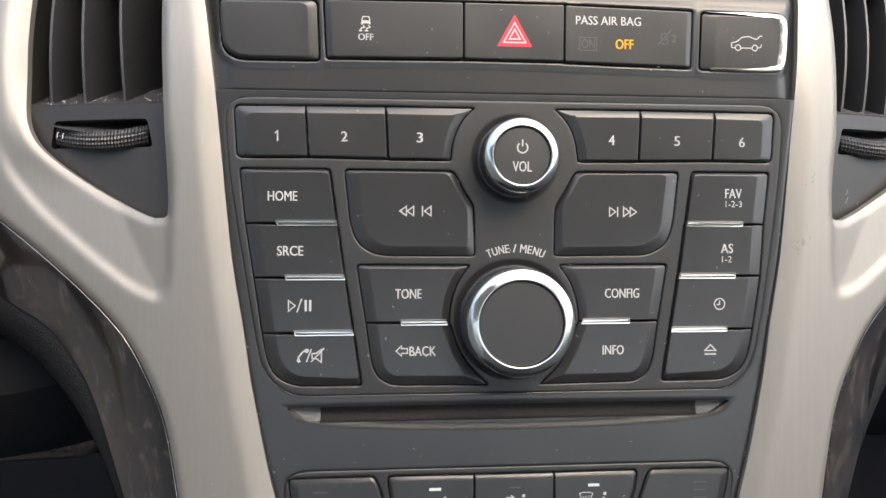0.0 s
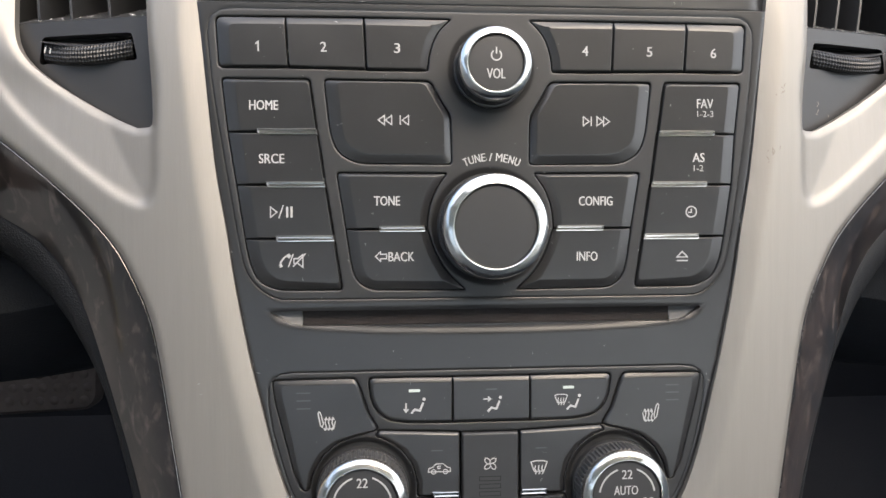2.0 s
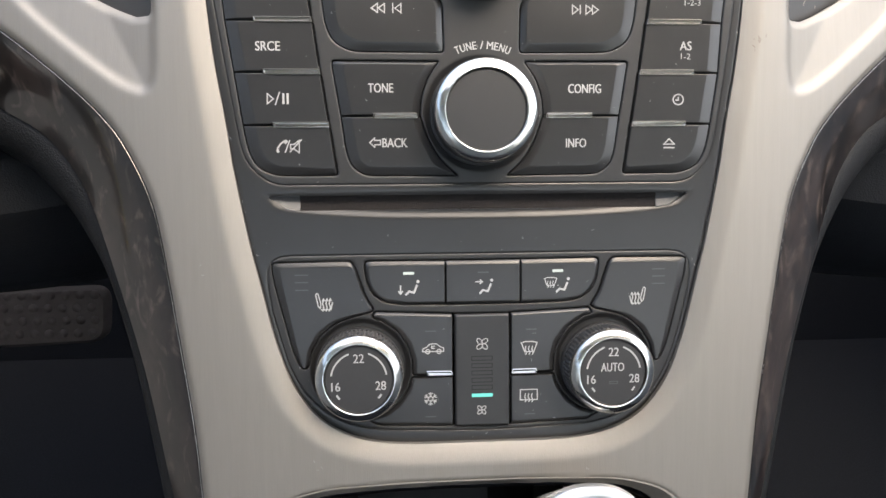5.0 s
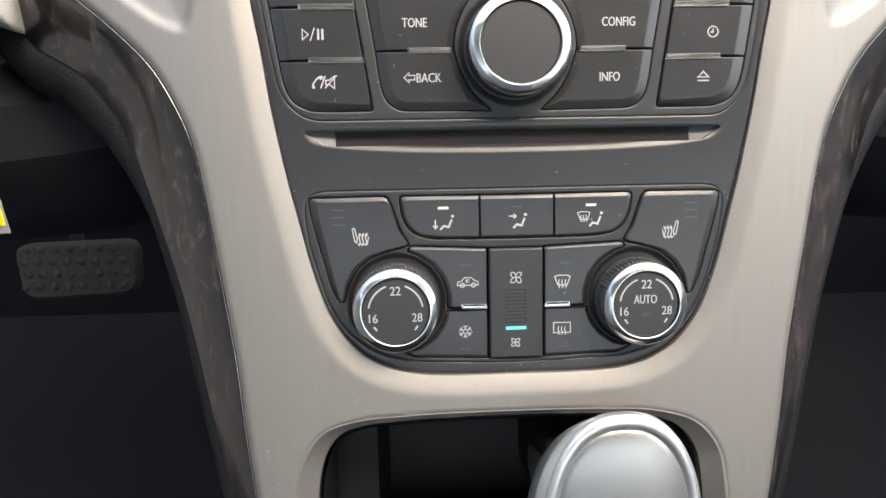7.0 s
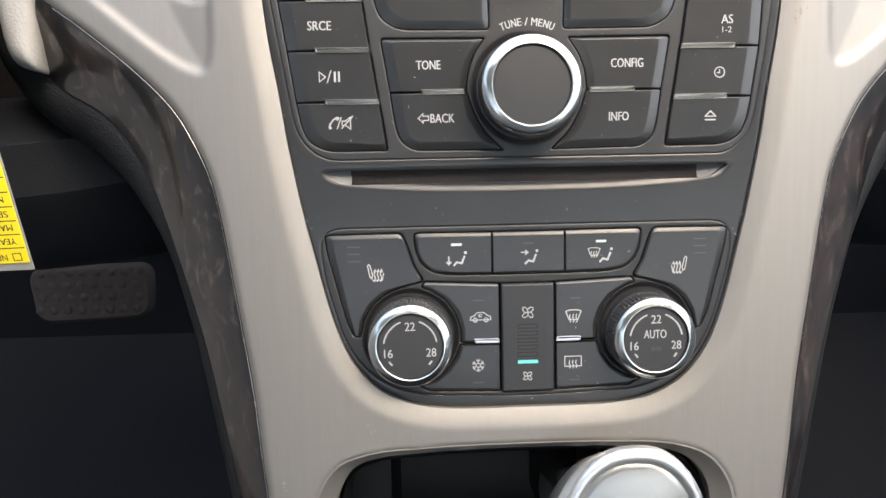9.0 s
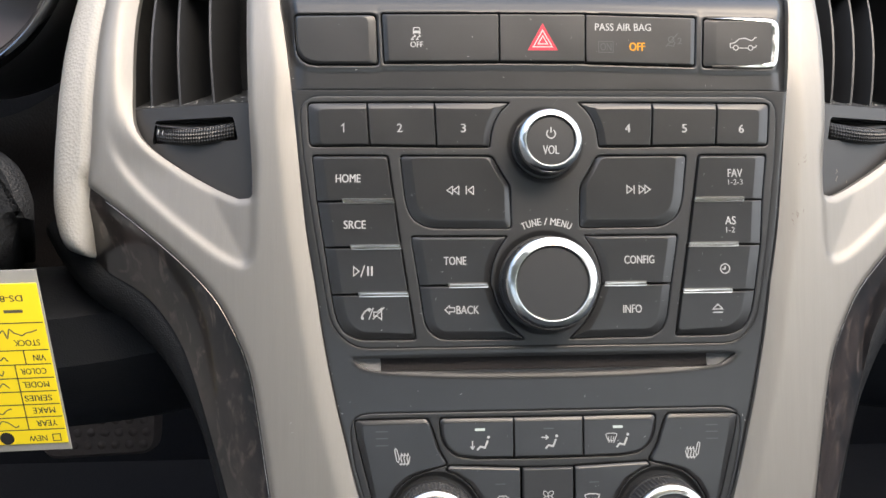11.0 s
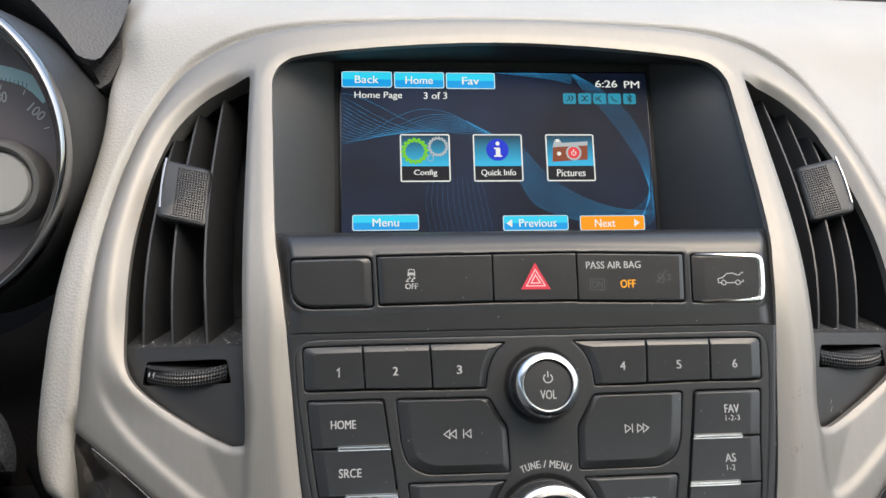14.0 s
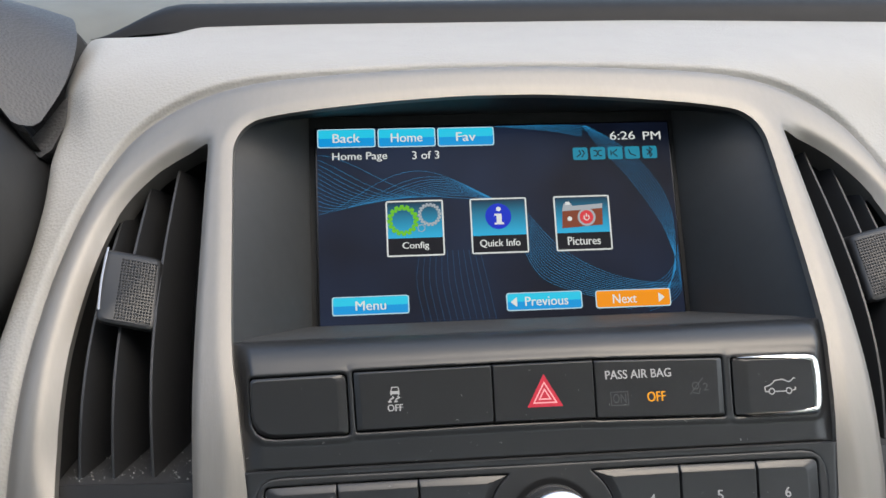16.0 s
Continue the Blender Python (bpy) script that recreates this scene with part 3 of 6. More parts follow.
for k, (c, b, r) in LEFT_KEYS.items():
    RADIO_KEYS[k] = (c, b, r)
    mc, mb = mirrored(c, b)
    mr = r[::-1] if isinstance(r, list) else r
    mc = [(x * (0.983 if abs(x) > 90 else 1.0), y) for x, y in mc]
    RADIO_KEYS[RIGHT_NAMES[k]] = (mc, mb, mr)
VOL, TUNE = (0.2, 50.3), (-0.2, -5.1)
key_parts("panel_body", RADIO_POCKET, list(RADIO_KEYS.values()), [(*VOL, 15.4, 1.0), (*TUNE, 21.0, 1.2)], -0.35, BODY, radio)
TOP = 0.5
key_ob = {}
for k, (c, b, r) in RADIO_KEYS.items():
    key_ob[k] = part("key", key_mesh("key", c, b, r, top=TOP, drop=1.1 if max(b) > 1 else 0.6), radio)

PRINT = TOP + 0.05
part("lettering", ribbon("lettering", [[(-81.5, 58.0), (-80.6, 58.8), (-80.6, 55.5)]], 0.5, INK, PRINT), key_ob["1"])
for k, cu, cv, wd, ht in (("2", -58.4, 57.3, 2.0, 3.4), ("3", -32.9, 57.2, 2.0, 3.4), ("4", 34, 57.1, 2.1, 3.4), ("5", 57.5, 57.1, 2.0, 3.4), ("6", 81.2, 56.9, 2.0, 3.4),
                          ("HOME", -79, 37.1, 9.7, 3.3), ("SRCE", -76.5, 18.7, 8.6, 3.3), ("TONE", -36.8, 4.0, 8.9, 3.3), ("CONFIG", 37.9, 3.8, 12.2, 3.3), ("INFO", 34.8, -16, 7.5, 3.3),
                          ("BACK", -31.9, -15.6, 9.0, 3.3)):
    part("lettering", letters(k, cu, cv, wd, ht, PRINT, INK, bold=0.008), key_ob[k])
part("lettering", letters("FAV", 78.2, 38.8, 6.0, 3.3, PRINT, INK, bold=0.008), key_ob["FAV"])
part("lettering", letters("1-2-3", 78.3, 35.1, 6.0, 2.2, PRINT, INK), key_ob["FAV"])
part("lettering", letters("AS", 75.9, 19.4, 4.4, 3.3, PRINT, INK, bold=0.008), key_ob["AS"])
part("lettering", letters("1-2", 75.9, 15.6, 3.6, 2.2, PRINT, INK), key_ob["AS"])


def tri_at(u, v, s, h, flip=1):
    return [(u - flip * s / 2, v - h / 2), (u + flip * s / 2, v), (u - flip * s / 2, v + h / 2), (u - flip * s / 2, v - h / 2)]


def symbol(lines, width, key, w=PRINT, material=INK):
    return part("symbol", ribbon("symbol", lines, width, material, w), key)


# skip symbols: double arrow and arrow against a bar
symbol([tri_at(-38.6, 32.2, 2.2, 3.2, -1), tri_at(-36.1, 32.2, 2.2, 3.2, -1), tri_at(-30.2, 32.2, 2.2, 3.2, -1), [(-32.0, 30.5), (-32.0, 33.9)]], 0.42, key_ob["REW"])
symbol([tri_at(34.4, 32.2, 2.2, 3.2, 1), [(36.2, 30.5), (36.2, 33.9)], tri_at(39.4, 32.2, 2.2, 3.2, 1), tri_at(41.8, 32.2, 2.2, 3.2, 1)], 0.42, key_ob["FWD"])
symbol([tri_at(-76, 0.2, 2.2, 3.6, 1), [(-74.3, -2.0), (-72.7, 2.6)]], 0.42, key_ob["PLAY"])
symbol([[(-71.4, -1.7), (-71.4, 2.1)], [(-69.9, -1.7), (-69.9, 2.1)]], 0.75, key_ob["PLAY"])
symbol([[(-74.0, -18.4), (-73.8, -17.2), (-72.6, -15.6), (-71.3, -14.7), (-70.6, -14.8)]], 0.55, key_ob["PHONE"])
symbol([[(-74.2, -18.6), (-73.3, -18.2)], [(-71.4, -15.6), (-70.5, -14.6)]], 1.1, key_ob["PHONE"])
symbol([[(-71.2, -18.9), (-69.5, -14.4)], [(-69.3, -17.6), (-68.0, -17.6), (-66.2, -19.0), (-66.2, -14.6), (-68.0, -16.0), (-69.3, -16.0), (-69.3, -17.6)], [(-69.6, -18.8), (-65.2, -14.2)]], 0.42, key_ob["PHONE"])
symbol([[(-38.8, -15.5), (-37.0, -17.2), (-37.0, -16.3), (-34.9, -16.3), (-34.9, -14.7), (-37.0, -14.7), (-37.0, -13.8), (-38.8, -15.5)]], 0.4, key_ob["BACK"]).location.x = -0.0022
symbol([circle(73.3, -0.2, 1.9), [(73.3, 0.9), (73.3, -0.4), (72.2, -0.4)]], 0.45, key_ob["CLOCK"])
symbol([[(68.0, -16.6), (70.0, -14.6), (72.0, -16.6), (68.0, -16.6)], [(67.9, -17.9), (72.1, -17.9)]], 0.5, key_ob["EJECT"])


def chrome_bar(u0, u1, v, slant, parent, material=CHROME):
    p = ccw([(u0 + 0.3, v + 1.15), (u1 - 0.3, v + 1.15), (u1 + slant * 0.5, v - 1.1), (u0 + slant + 0.3, v - 1.1)])
    return part("chrome_strip", rings("chrome_strip", [[(x, y, z) for x, y in fillet(inset(p, d), 0.3, 2)] for d, z in ((0, -1.5), (0, TOP + 0.1), (0.18, TOP + 0.4), (0.45, TOP + 0.42), (0.62, TOP + 0.22), (0.75, TOP + 0.2))], material, angle=25), parent, "thin chrome strip")


for u0, u1, v, s in ((-82, -60.8, 28.0, 0.6), (-79, -58.2, 9.7, 0.6), (-76, -55.3, -9.1, 0.6), (-40.2, -23.4, -5.9, 0.4), (23.4, 41.2, -5.9, -0.6), (61.1, 82.2, 28.0, -0.6), (58.4, 79.5, 9.7, -0.6), (55.6, 76.6, -9.1, -0.6)):
    chrome_bar(u0, u1, v, s, radio)


def knob(name, c, r, disc, top, parent, label, teeth=88, bite=0.15):
    """A round knob: flange, knurled side, chrome ring and a sunken cap."""
    k = part(name, lathe(name, [(r + 0.15, 0.4), (r + 0.15, 0.5, 1), (r + 0.1, top - 4.4, 1), (r - 0.9, top - 4.2)], *c, KNURL, n=teeth * 6, knurl=bite, teeth=teeth, cap=False, angle=20), parent, label)
    part("flange", lathe("flange", [(r + 0.9, -5), (r + 0.9, -0.2), (r + 0.7, 0.2), (r - 0.3, 0.4)], *c, RUBBER, cap=False), k)
    m = (r + disc) / 2
    part("chrome_ring", lathe("chrome_ring", [(r - 1.0, top - 4.4), (r - 0.1, top - 4.2), (r + 0.15, top - 3.4), (r + 0.15, top - 2.0), (r - 0.1, top - 1.35), (r - 0.6, top - 0.9), (m + 0.1, top - 0.42), (disc + 0.75, top - 0.1), (disc + 0.45, top), (disc + 0.2, top - 0.15), (disc + 0.05, top - 1.4)], *c, KNOBCHROME, cap=False, angle=60), k, "polished chrome ring")
    part("cap", lathe("cap", [(disc + 0.1, top - 2.0), (disc - 0.12, top - 1.15), (disc - 0.4, top - 0.9), (disc * 0.7, top - 0.78), (disc * 0.35, top - 0.72), (0.05, top - 0.7)], *c, RUBBER, angle=30), k)
    return k


vol = knob("volume_knob", VOL, 12.5, 9.5, 13.0, radio, "black knurled knob with chrome ring")
part("lettering", letters("VOL", VOL[0] - 0.1, VOL[1] - 3.7, 6.3, 3.4, 12.55, INK, bold=0.008), vol)
part("symbol", ribbon("symbol", [circle(VOL[0], VOL[1] + 2.5, 1.7, 125, 415, 24), [(VOL[0], VOL[1] + 5.2), (VOL[0], VOL[1] + 2.9)]], 0.5, INK, 12.55), vol)
knob("tune_knob", TUNE, 18.0, 14.1, 15.0, radio, "large black knurled knob with chrome ring", teeth=120)
word = "TUNE / MENU"
wide = {"M": 2.2, "/": 1.2, " ": 0.35, "N": 1.8, "U": 1.75}
run = [wide.get(ch, 1.45) + 0.5 for ch in word]
x = -sum(run) / 2
for ch, adv in zip(word, run):
    a = 90 - math.degrees((x + adv / 2) / 24.6)
    x += adv
    if ch != " ":
        part("lettering", letters(ch, TUNE[0] + 0.6 + 24.6 * math.cos(radians(a)), TUNE[1] + 24.6 * math.sin(radians(a)), wide.get(ch, 1.45), 2.8, -0.3, INK, turn=a - 90, bold=0.008), radio)

# ---- climate control panel ----
climate = thing("climate_panel", "black climate control panel with two temperature knobs and seat heater keys", "climate control")
KC = 45.6, -98.2
KNOB_AT = 46.1, -99.6


def arc_pts(side, r, angles):
    return [(side * (KC[0] + r * math.cos(radians(a))), KC[1] + r * math.sin(radians(a))) for a in angles]


CLIMATE_KEYS = {}
seat = [(48.5, -58.5), (77.3, -58.7), (76.3, -66), (70, -91.5), (67.3, -97.8)] + arc_pts(1, 19.3, (1, 20, 40, 60, 80)) + [(40.4, -77.0), (43.9, -71.2), (46.8, -62)]
seat_b = [1.6, 2.6, 2.6, 0.5, 0.25, 0.9, 1.4, 1.4, 1.0, 0.3, 0.5, 0.5, 0.5]
CLIMATE_KEYS["seat_r"] = (seat, seat_b, 1.6)
CLIMATE_KEYS["seat_l"] = (*mirrored(seat, seat_b), 1.6)
pill = [(14.0, -58.7), (43.8, -58.6), (43.0, -66), (41.0, -70.5), (36.8, -73.7), (30, -74.8), (14.0, -75.0)]
pill_b = [1.4, 1.0, 1.0, 1.0, 1.0, 0.8, 0.25]
CLIMATE_KEYS["mode_r"] = (pill, pill_b, [0.4, 2, 2, 2, 2, 2, 0.4])
CLIMATE_KEYS["mode_l"] = (*mirrored(pill, pill_b), [0.4, 2, 2, 2, 2, 2, 0.4])
CLIMATE_KEYS["mode_c"] = ([(-14.0, -58.7), (14.0, -58.7), (14.0, -75.0), (-14.0, -75.0)], [1.4, 0.25, 0.8, 0.25], 0.4)
for nm, s, edge in (("recirc", -1, 11.4), ("defrost", 1, 10.2)):
    c = [(s * 40.2, -77.3), (s * edge, -78.6), (s * edge, -101.2)] + arc_pts(s, 19.3, (189, 175, 155, 135, 115, 103))
    b = [0.8, 0.25, 0.25, 1.4, 1.6, 1.6, 1.4, 0.7, 0.25]
    CLIMATE_KEYS[nm] = (c, b, 0.8)
for nm, s, edge in (("ac", -1, 11.4), ("rear", 1, 10.2)):
    c = [(s * edge, -101.9), (s * edge, -120.9), (s * 39, -119.9)] + arc_pts(s, 19.3, (264, 245, 225, 205, 192))
    b = [0.25, 0.9, 0.4, 0.9, 1.2, 1.2, 1.0, 0.25]
    CLIMATE_KEYS[nm] = (c, b, 0.8)
CLIMATE_KEYS["fan"] = ([(-10.9, -78.7), (9.8, -78.7), (9.8, -121.2), (-10.9, -121.2)], 0.5, 0.5)
key_parts("panel_body", CLIMATE_POCKET, list(CLIMATE_KEYS.values()), [(KC[0], KC[1], 18.6, 2.0), (-KC[0], KC[1], 18.6, 2.0)], -0.4, BODY, climate)
ck = {}
for k, (c, b, r) in CLIMATE_KEYS.items():
    ck[k] = part("fan_key" if k == "fan" else "key", key_mesh("key", c, b, r, top=TOP + (0.5 if k == "fan" else 0), drop=0.65, material=GREYKEY if k == "fan" else None), climate, "dark grey fan rocker" if k == "fan" else "")
chrome_bar(-22, -11.6, -100.8, 0.6, climate, DARKCHROME)
chrome_bar(10.4, 20.4, -100.8, -0.6, climate, DARKCHROME)
for s, nm in ((-1, "left"), (1, "right")):
    cu, cv, pw = s * KNOB_AT[0], KNOB_AT[1], 11.9
    t = knob("temperature_knob", (cu, cv), 15.5, 12.2, 12.4, climate, "black knurled temperature knob with chrome ring", teeth=64, bite=0.3)
    part("lettering", letters("22", cu, cv + 7.6, 3.75, 3.2, pw, INK, bold=0.006), t)
    part("lettering", letters("16", cu - 8.2, cv - 2.4, 3.1, 3.2, pw, INK, bold=0.006), t)
    part("lettering", letters("28", cu + 7.7, cv - 2.3, 3.7, 3.2, pw, INK, bold=0.006), t)
    part("symbol", ribbon("symbol", [circle(cu, cv, 9.9, 110, 171, 14), circle(cu, cv, 9.9, 70, 9, 14)], 0.6, INK, pw), t)
    part("symbol", ribbon("symbol", [[(cu - 8.0, cv - 5.4), (cu - 6.9, cv - 6.9)], [(cu + 7.9, cv - 5.4), (cu + 6.8, cv - 6.9)]], 0.7, INK, pw), t)
    if s > 0:
        part("lettering", letters("AUTO", cu - 0.4, cv + 2.0, 8.5, 3.2, pw, INK, bold=0.006), t)
        part("symbol", ribbon("symbol", [rect(cu - 1.5, cv - 4.1, cu + 1.5, cv - 3.3) + [(cu - 1.5, cv - 4.1)]], 0.25, GREYINK, pw), t)


def seated(u, v, key, s=1.0, w=PRINT):
    """A seated figure symbol made of a dot, a back and a leg stroke."""
    symbol([[(u - 2.2 * s, v - 2.5 * s), (u - 0.9 * s, v - 1.1 * s), (u + 0.9 * s, v - 1.6 * s), (u + 2.1 * s, v + 1.3 * s)]], 0.75 * s, key, w)
    part("symbol", flat("symbol", [circle(u + 2.4 * s, v + 2.5 * s, 0.6 * s, n=10)[:-1]], INK, w), key)


def led(u, v, key, lit, wd=4.0, ht=1.0):
    part("indicator", flat("indicator", [rect(u - wd / 2, v - ht / 2, u + wd / 2, v + ht / 2)], lit, PRINT), key, "lit white indicator" if lit is LED else "")


seated(-26.6, -68.8, ck["mode_l"])
symbol([[(-30.6, -67.6), (-30.6, -70.6)], [(-31.4, -69.7), (-30.6, -70.8), (-29.8, -69.7)]], 0.5, ck["mode_l"])
led(-27.6, -63.2, ck["mode_l"], LED)
seated(0.8, -68.8, ck["mode_c"])
symbol([[(-3.0, -66.8), (-0.4, -66.8)], [(-1.3, -66.0), (-0.3, -66.8), (-1.3, -67.6)]], 0.5, ck["mode_c"])
led(0, -63.3, ck["mode_c"], GREYINK, 4.0, 0.5)
seated(29.6, -68.8, ck["mode_r"])
led(28.0, -63.2, ck["mode_r"], LED)


def screen_symbol(u, v, key, s=1.0, boxed=False):
    """A windscreen outline with three rising heat lines."""
    o = [(u - 2.6 * s, v + 1.9 * s), (u - 1.3 * s, v + 2.3 * s), (u + 1.3 * s, v + 2.3 * s), (u + 2.6 * s, v + 1.9 * s), (u + 1.5 * s, v - 1.0 * s), (u - 1.5 * s, v - 1.0 * s), (u - 2.6 * s, v + 1.9 * s)]
    if boxed:
        o = [(u - 2.8 * s, v - 1.2 * s), (u + 2.8 * s, v - 1.2 * s), (u + 2.8 * s, v + 2.2 * s), (u - 2.8 * s, v + 2.2 * s), (u - 2.8 * s, v - 1.2 * s)]
    lines = [o]
    for k in (-1, 0, 1):
        x = u + k * 1.1 * s
        lines.append([(x - 0.1, v - 2.0 * s), (x + 0.25 * s, v - 1.2 * s), (x - 0.25 * s, v - 0.2 * s), (x, v + 0.9 * s)])
    symbol(lines, 0.36 * s, key)


screen_symbol(25.3, -67.8, ck["mode_r"], 0.9)
screen_symbol(17.2, -92.3, ck["defrost"], 1.15)
screen_symbol(17.0, -110.4, ck["rear"], 1.15, True)
# recirculation: a car outline with an arrow
symbol([[(-22.8, -92.5), (-22.6, -91.3), (-21.2, -90.9), (-20.2, -89.7), (-17.6, -89.6), (-16.2, -90.8), (-15.0, -91.2), (-14.9, -92.5), (-22.8, -92.5)], circle(-20.9, -92.5, 0.8, n=12), circle(-16.7, -92.5, 0.8, n=12), [(-18.2, -90.5), (-19.4, -90.5), (-19.4, -91.3), (-18.3, -91.3)]], 0.36, ck["recirc"])
# snowflake
flake = []
for k in range(6):
    a = radians(60 * k + 30)
    d = (math.cos(a), math.sin(a))
    q = (-d[1], d[0])
    flake += [[(-20 + d[0] * 0.8, -110.3 + d[1] * 0.8), (-20 + d[0] * 2.5, -110.3 + d[1] * 2.5)], [(-20 + d[0] * 2.2 + q[0] * 0.8, -110.3 + d[1] * 2.2 + q[1] * 0.8), (-20 + d[0] * 1.5, -110.3 + d[1] * 1.5), (-20 + d[0] * 2.2 - q[0] * 0.8, -110.3 + d[1] * 2.2 - q[1] * 0.8)]]
symbol(flake + [circle(-20, -110.3, 0.9, n=6)], 0.34, ck["ac"])
for k, u, v in (("recirc", -19.7, -84.9), ("defrost", 18, -85), ("ac", -20, -117.1), ("rear", 17.4, -117.2)):
    part("indicator", flat("indicator", [rect(u - 2, v - 0.22, u + 2, v + 0.22)], GREYINK, PRINT), ck[k])
# seat heater symbols and their three level marks
for s, k in ((-1, "seat_l"), (1, "seat_r")):
    u, v = s * 58.4, -73.2
    symbol([[(u + s * p, v + q) for p, q in ((3.1, 2.7), (2.7, 3.2), (2.2, 2.8), (1.3, -0.8), (1.6, -2.2), (2.3, -1.6), (3.1, 2.7))], [(u + s * p, v + q) for p, q in ((1.3, -2.8), (-2.3, -2.8), (-2.9, 0.0))]], 0.4, ck[k])
    symbol([[(u - s * (d - 0.25), v - 3.4), (u - s * (d + 0.25), v - 2.0), (u - s * (d - 0.2), v - 0.6), (u - s * (d + 0.2), v + 0.9)] for d in (-0.5, 0.7, 1.9)], 0.42, ck[k])
    symbol([[(u - s * (d + 0.65), v + 0.3), (u - s * (d + 0.2), v + 1.3), (u - s * (d - 0.35), v + 0.3)] for d in (-0.5, 0.7, 1.9)], 0.32, ck[k])
    for q in (-63.2, -65.9, -68.7):
        part("indicator", flat("indicator", [rect(s * 66.5 - 2.4, q - 0.22, s * 66.5 + 2.4, q + 0.22)], GREYINK, PRINT), ck[k])


def fan_symbol(u, v, s, key):
    lines = []
    for k in range(4):
        a0 = 90 * k + 35
        p = []
        for i in range(9):
            t = i / 8 * 2 * math.pi
            x, y = 1.25 + 1.15 * math.cos(t), 0.75 * math.sin(t) + 0.25
            c, q = math.cos(radians(a0)), math.sin(radians(a0))
            p.append((u + s * (x * c - y * q), v + s * (x * q + y * c)))
        lines.append(p)
    symbol(lines, 0.36, key, PRINT + 0.5)


fan_symbol(-0.6, -90, 1.1, ck["fan"])
fan_symbol(-0.9, -115, 0.85, ck["fan"])
for q in range(5):
    v = -95.4 - 2.75 * q
    part("indicator", ribbon("indicator", [rect(-4.5, v - 0.75, 3.1, v + 0.75) + [(-4.5, v - 0.75)]], 0.3, DUCT, PRINT + 0.5), ck["fan"])
part("indicator", flat("indicator", [rect(-4.6, -110.0, 3.2, -108.7)], TEAL, PRINT + 0.52), ck["fan"], "lit teal fan level bar")

# ---- switch strip above the radio ----
switches = thing("switch_strip", "black switch strip with red hazard button below the screen", "switch panel")
STRIP = ccw(band(inset(OPENING, -0.8), 72.95, 116.5))
STRIP_SIDE = inset(OPENING, -0.8)
SWITCH_KEYS = {
    "blank": ([(-100, 103), (-67.6, 103.4), (-66.9, 83.3), (-99.2, 83.1)], [0.7, 3.0, 0.9, 0.7], [2.0, 2.5, 1.5, 8.5]),
    "esc": ([(-65.2, 103.8), (-17.7, 104.3), (-17.7, 84.5), (-64.3, 84.0)], [0.4, 0.2, 0.4, 1.8], 0.9),
    "hazard": ([(-17.7, 104.3), (17.7, 104.4), (17.5, 84.4), (-17.7, 84.5)], [0.4, 0.2, 0.4, 0.2], 0.4),
    "airbag": ([(17.7, 104.3), (63.7, 103.3), (63.0, 83.2), (17.5, 84.2)], [0.4, 1.8, 0.4, 0.2], 0.9),
    "boot": ([(67.3, 102.8), (97.7, 102.3), (97.0, 82.8), (66.6, 82.9)], [0.6, 0.6, 0.6, 5.0], [1.5, 3.5, 3.5, 1.5]),
}


def strip_height(u, v, D):
    w = np.full_like(u, -2.3) - 16 * (1 - np.sqrt(np.maximum(0, 1 - np.clip((v - 103.5) / 13.2, 0, 1) ** 2))) - roundover(v - 72.95, 0.45)
    edge = crown(u, v) - 4.2
    w = w + np.minimum(0, edge - w) * (1 - ease(poly_distance(STRIP_SIDE, u, v), 1.0, 8.0))
    return w + 0.45 * (1 - ease(D[1], 0.6, 3.2)) - roundover(D[1], 0.7) * 0.7


part("strip_body", field("strip_body", STRIP, [[key_hole(c, r, 0.34) for c, b, r in SWITCH_KEYS.values()]], strip_height, 0.5, 5, FASCIA, angle=50), switches)
# Dark block added behind the switches so that their gaps stay black.
part("gap_backing", box_mesh("gap_backing", (-101, 81, -12), (99, 106, -8.6), 0.5, DUCT), switches)
SW = -1.1
sk = {}
for k, (c, b, r) in SWITCH_KEYS.items():
    sk[k] = part({"hazard": "hazard_button", "boot": "boot_button"}.get(k, "key"), key_mesh("key", c, b, r, top=SW, drop=0.7, low=-7), switches, {"blank": "blank black switch cover", "hazard": "hazard button with red triangle"}.get(k, ""))
SP = SW + 0.05
part("lettering", letters("OFF", -51.2, 91.3, 5.1, 2.3, SP, INK, bold=0.006), sk["esc"])
def skid(points):
    return [(-51.2 + (x + 51.2) * 0.84, 95.4 + (y - 95.6) * 0.86) for x, y in points]


part("symbol", flat("symbol", [skid(p) for p in ([(-52.9, 97.3), (-49.5, 97.3), (-49.3, 96.1), (-53.1, 96.1)], [(-52.4, 95.7), (-53.0, 95.7), (-53.0, 96.2), (-52.4, 96.2)], [(-49.4, 95.7), (-50.0, 95.7), (-50.0, 96.2), (-49.4, 96.2)])], INK, SP), sk["esc"])
symbol([skid([(-52.9, 97.2), (-52.4, 98.8), (-50.0, 98.8), (-49.5, 97.2)])], 0.36, sk["esc"], SP + 0.01)
symbol([skid(p) for p in ([(-52.3, 95.4), (-51.8, 94.7), (-53.0, 94.2), (-53.4, 93.4)], [(-50.2, 95.4), (-49.5, 94.7), (-50.7, 94.2), (-51.0, 93.4)])], 0.42, sk["esc"], SP)
symbol([skid(p) for p in ([(-54.0, 93.2), (-52.6, 93.2)], [(-51.6, 93.2), (-50.2, 93.2)])], 0.45, sk["esc"], SP + 0.01)
part("triangle", flat("triangle", [[(-6.2, 89.2), (6.2, 89.2), (0, 100.3)]], RED, SP), sk["hazard"], "red warning triangle")
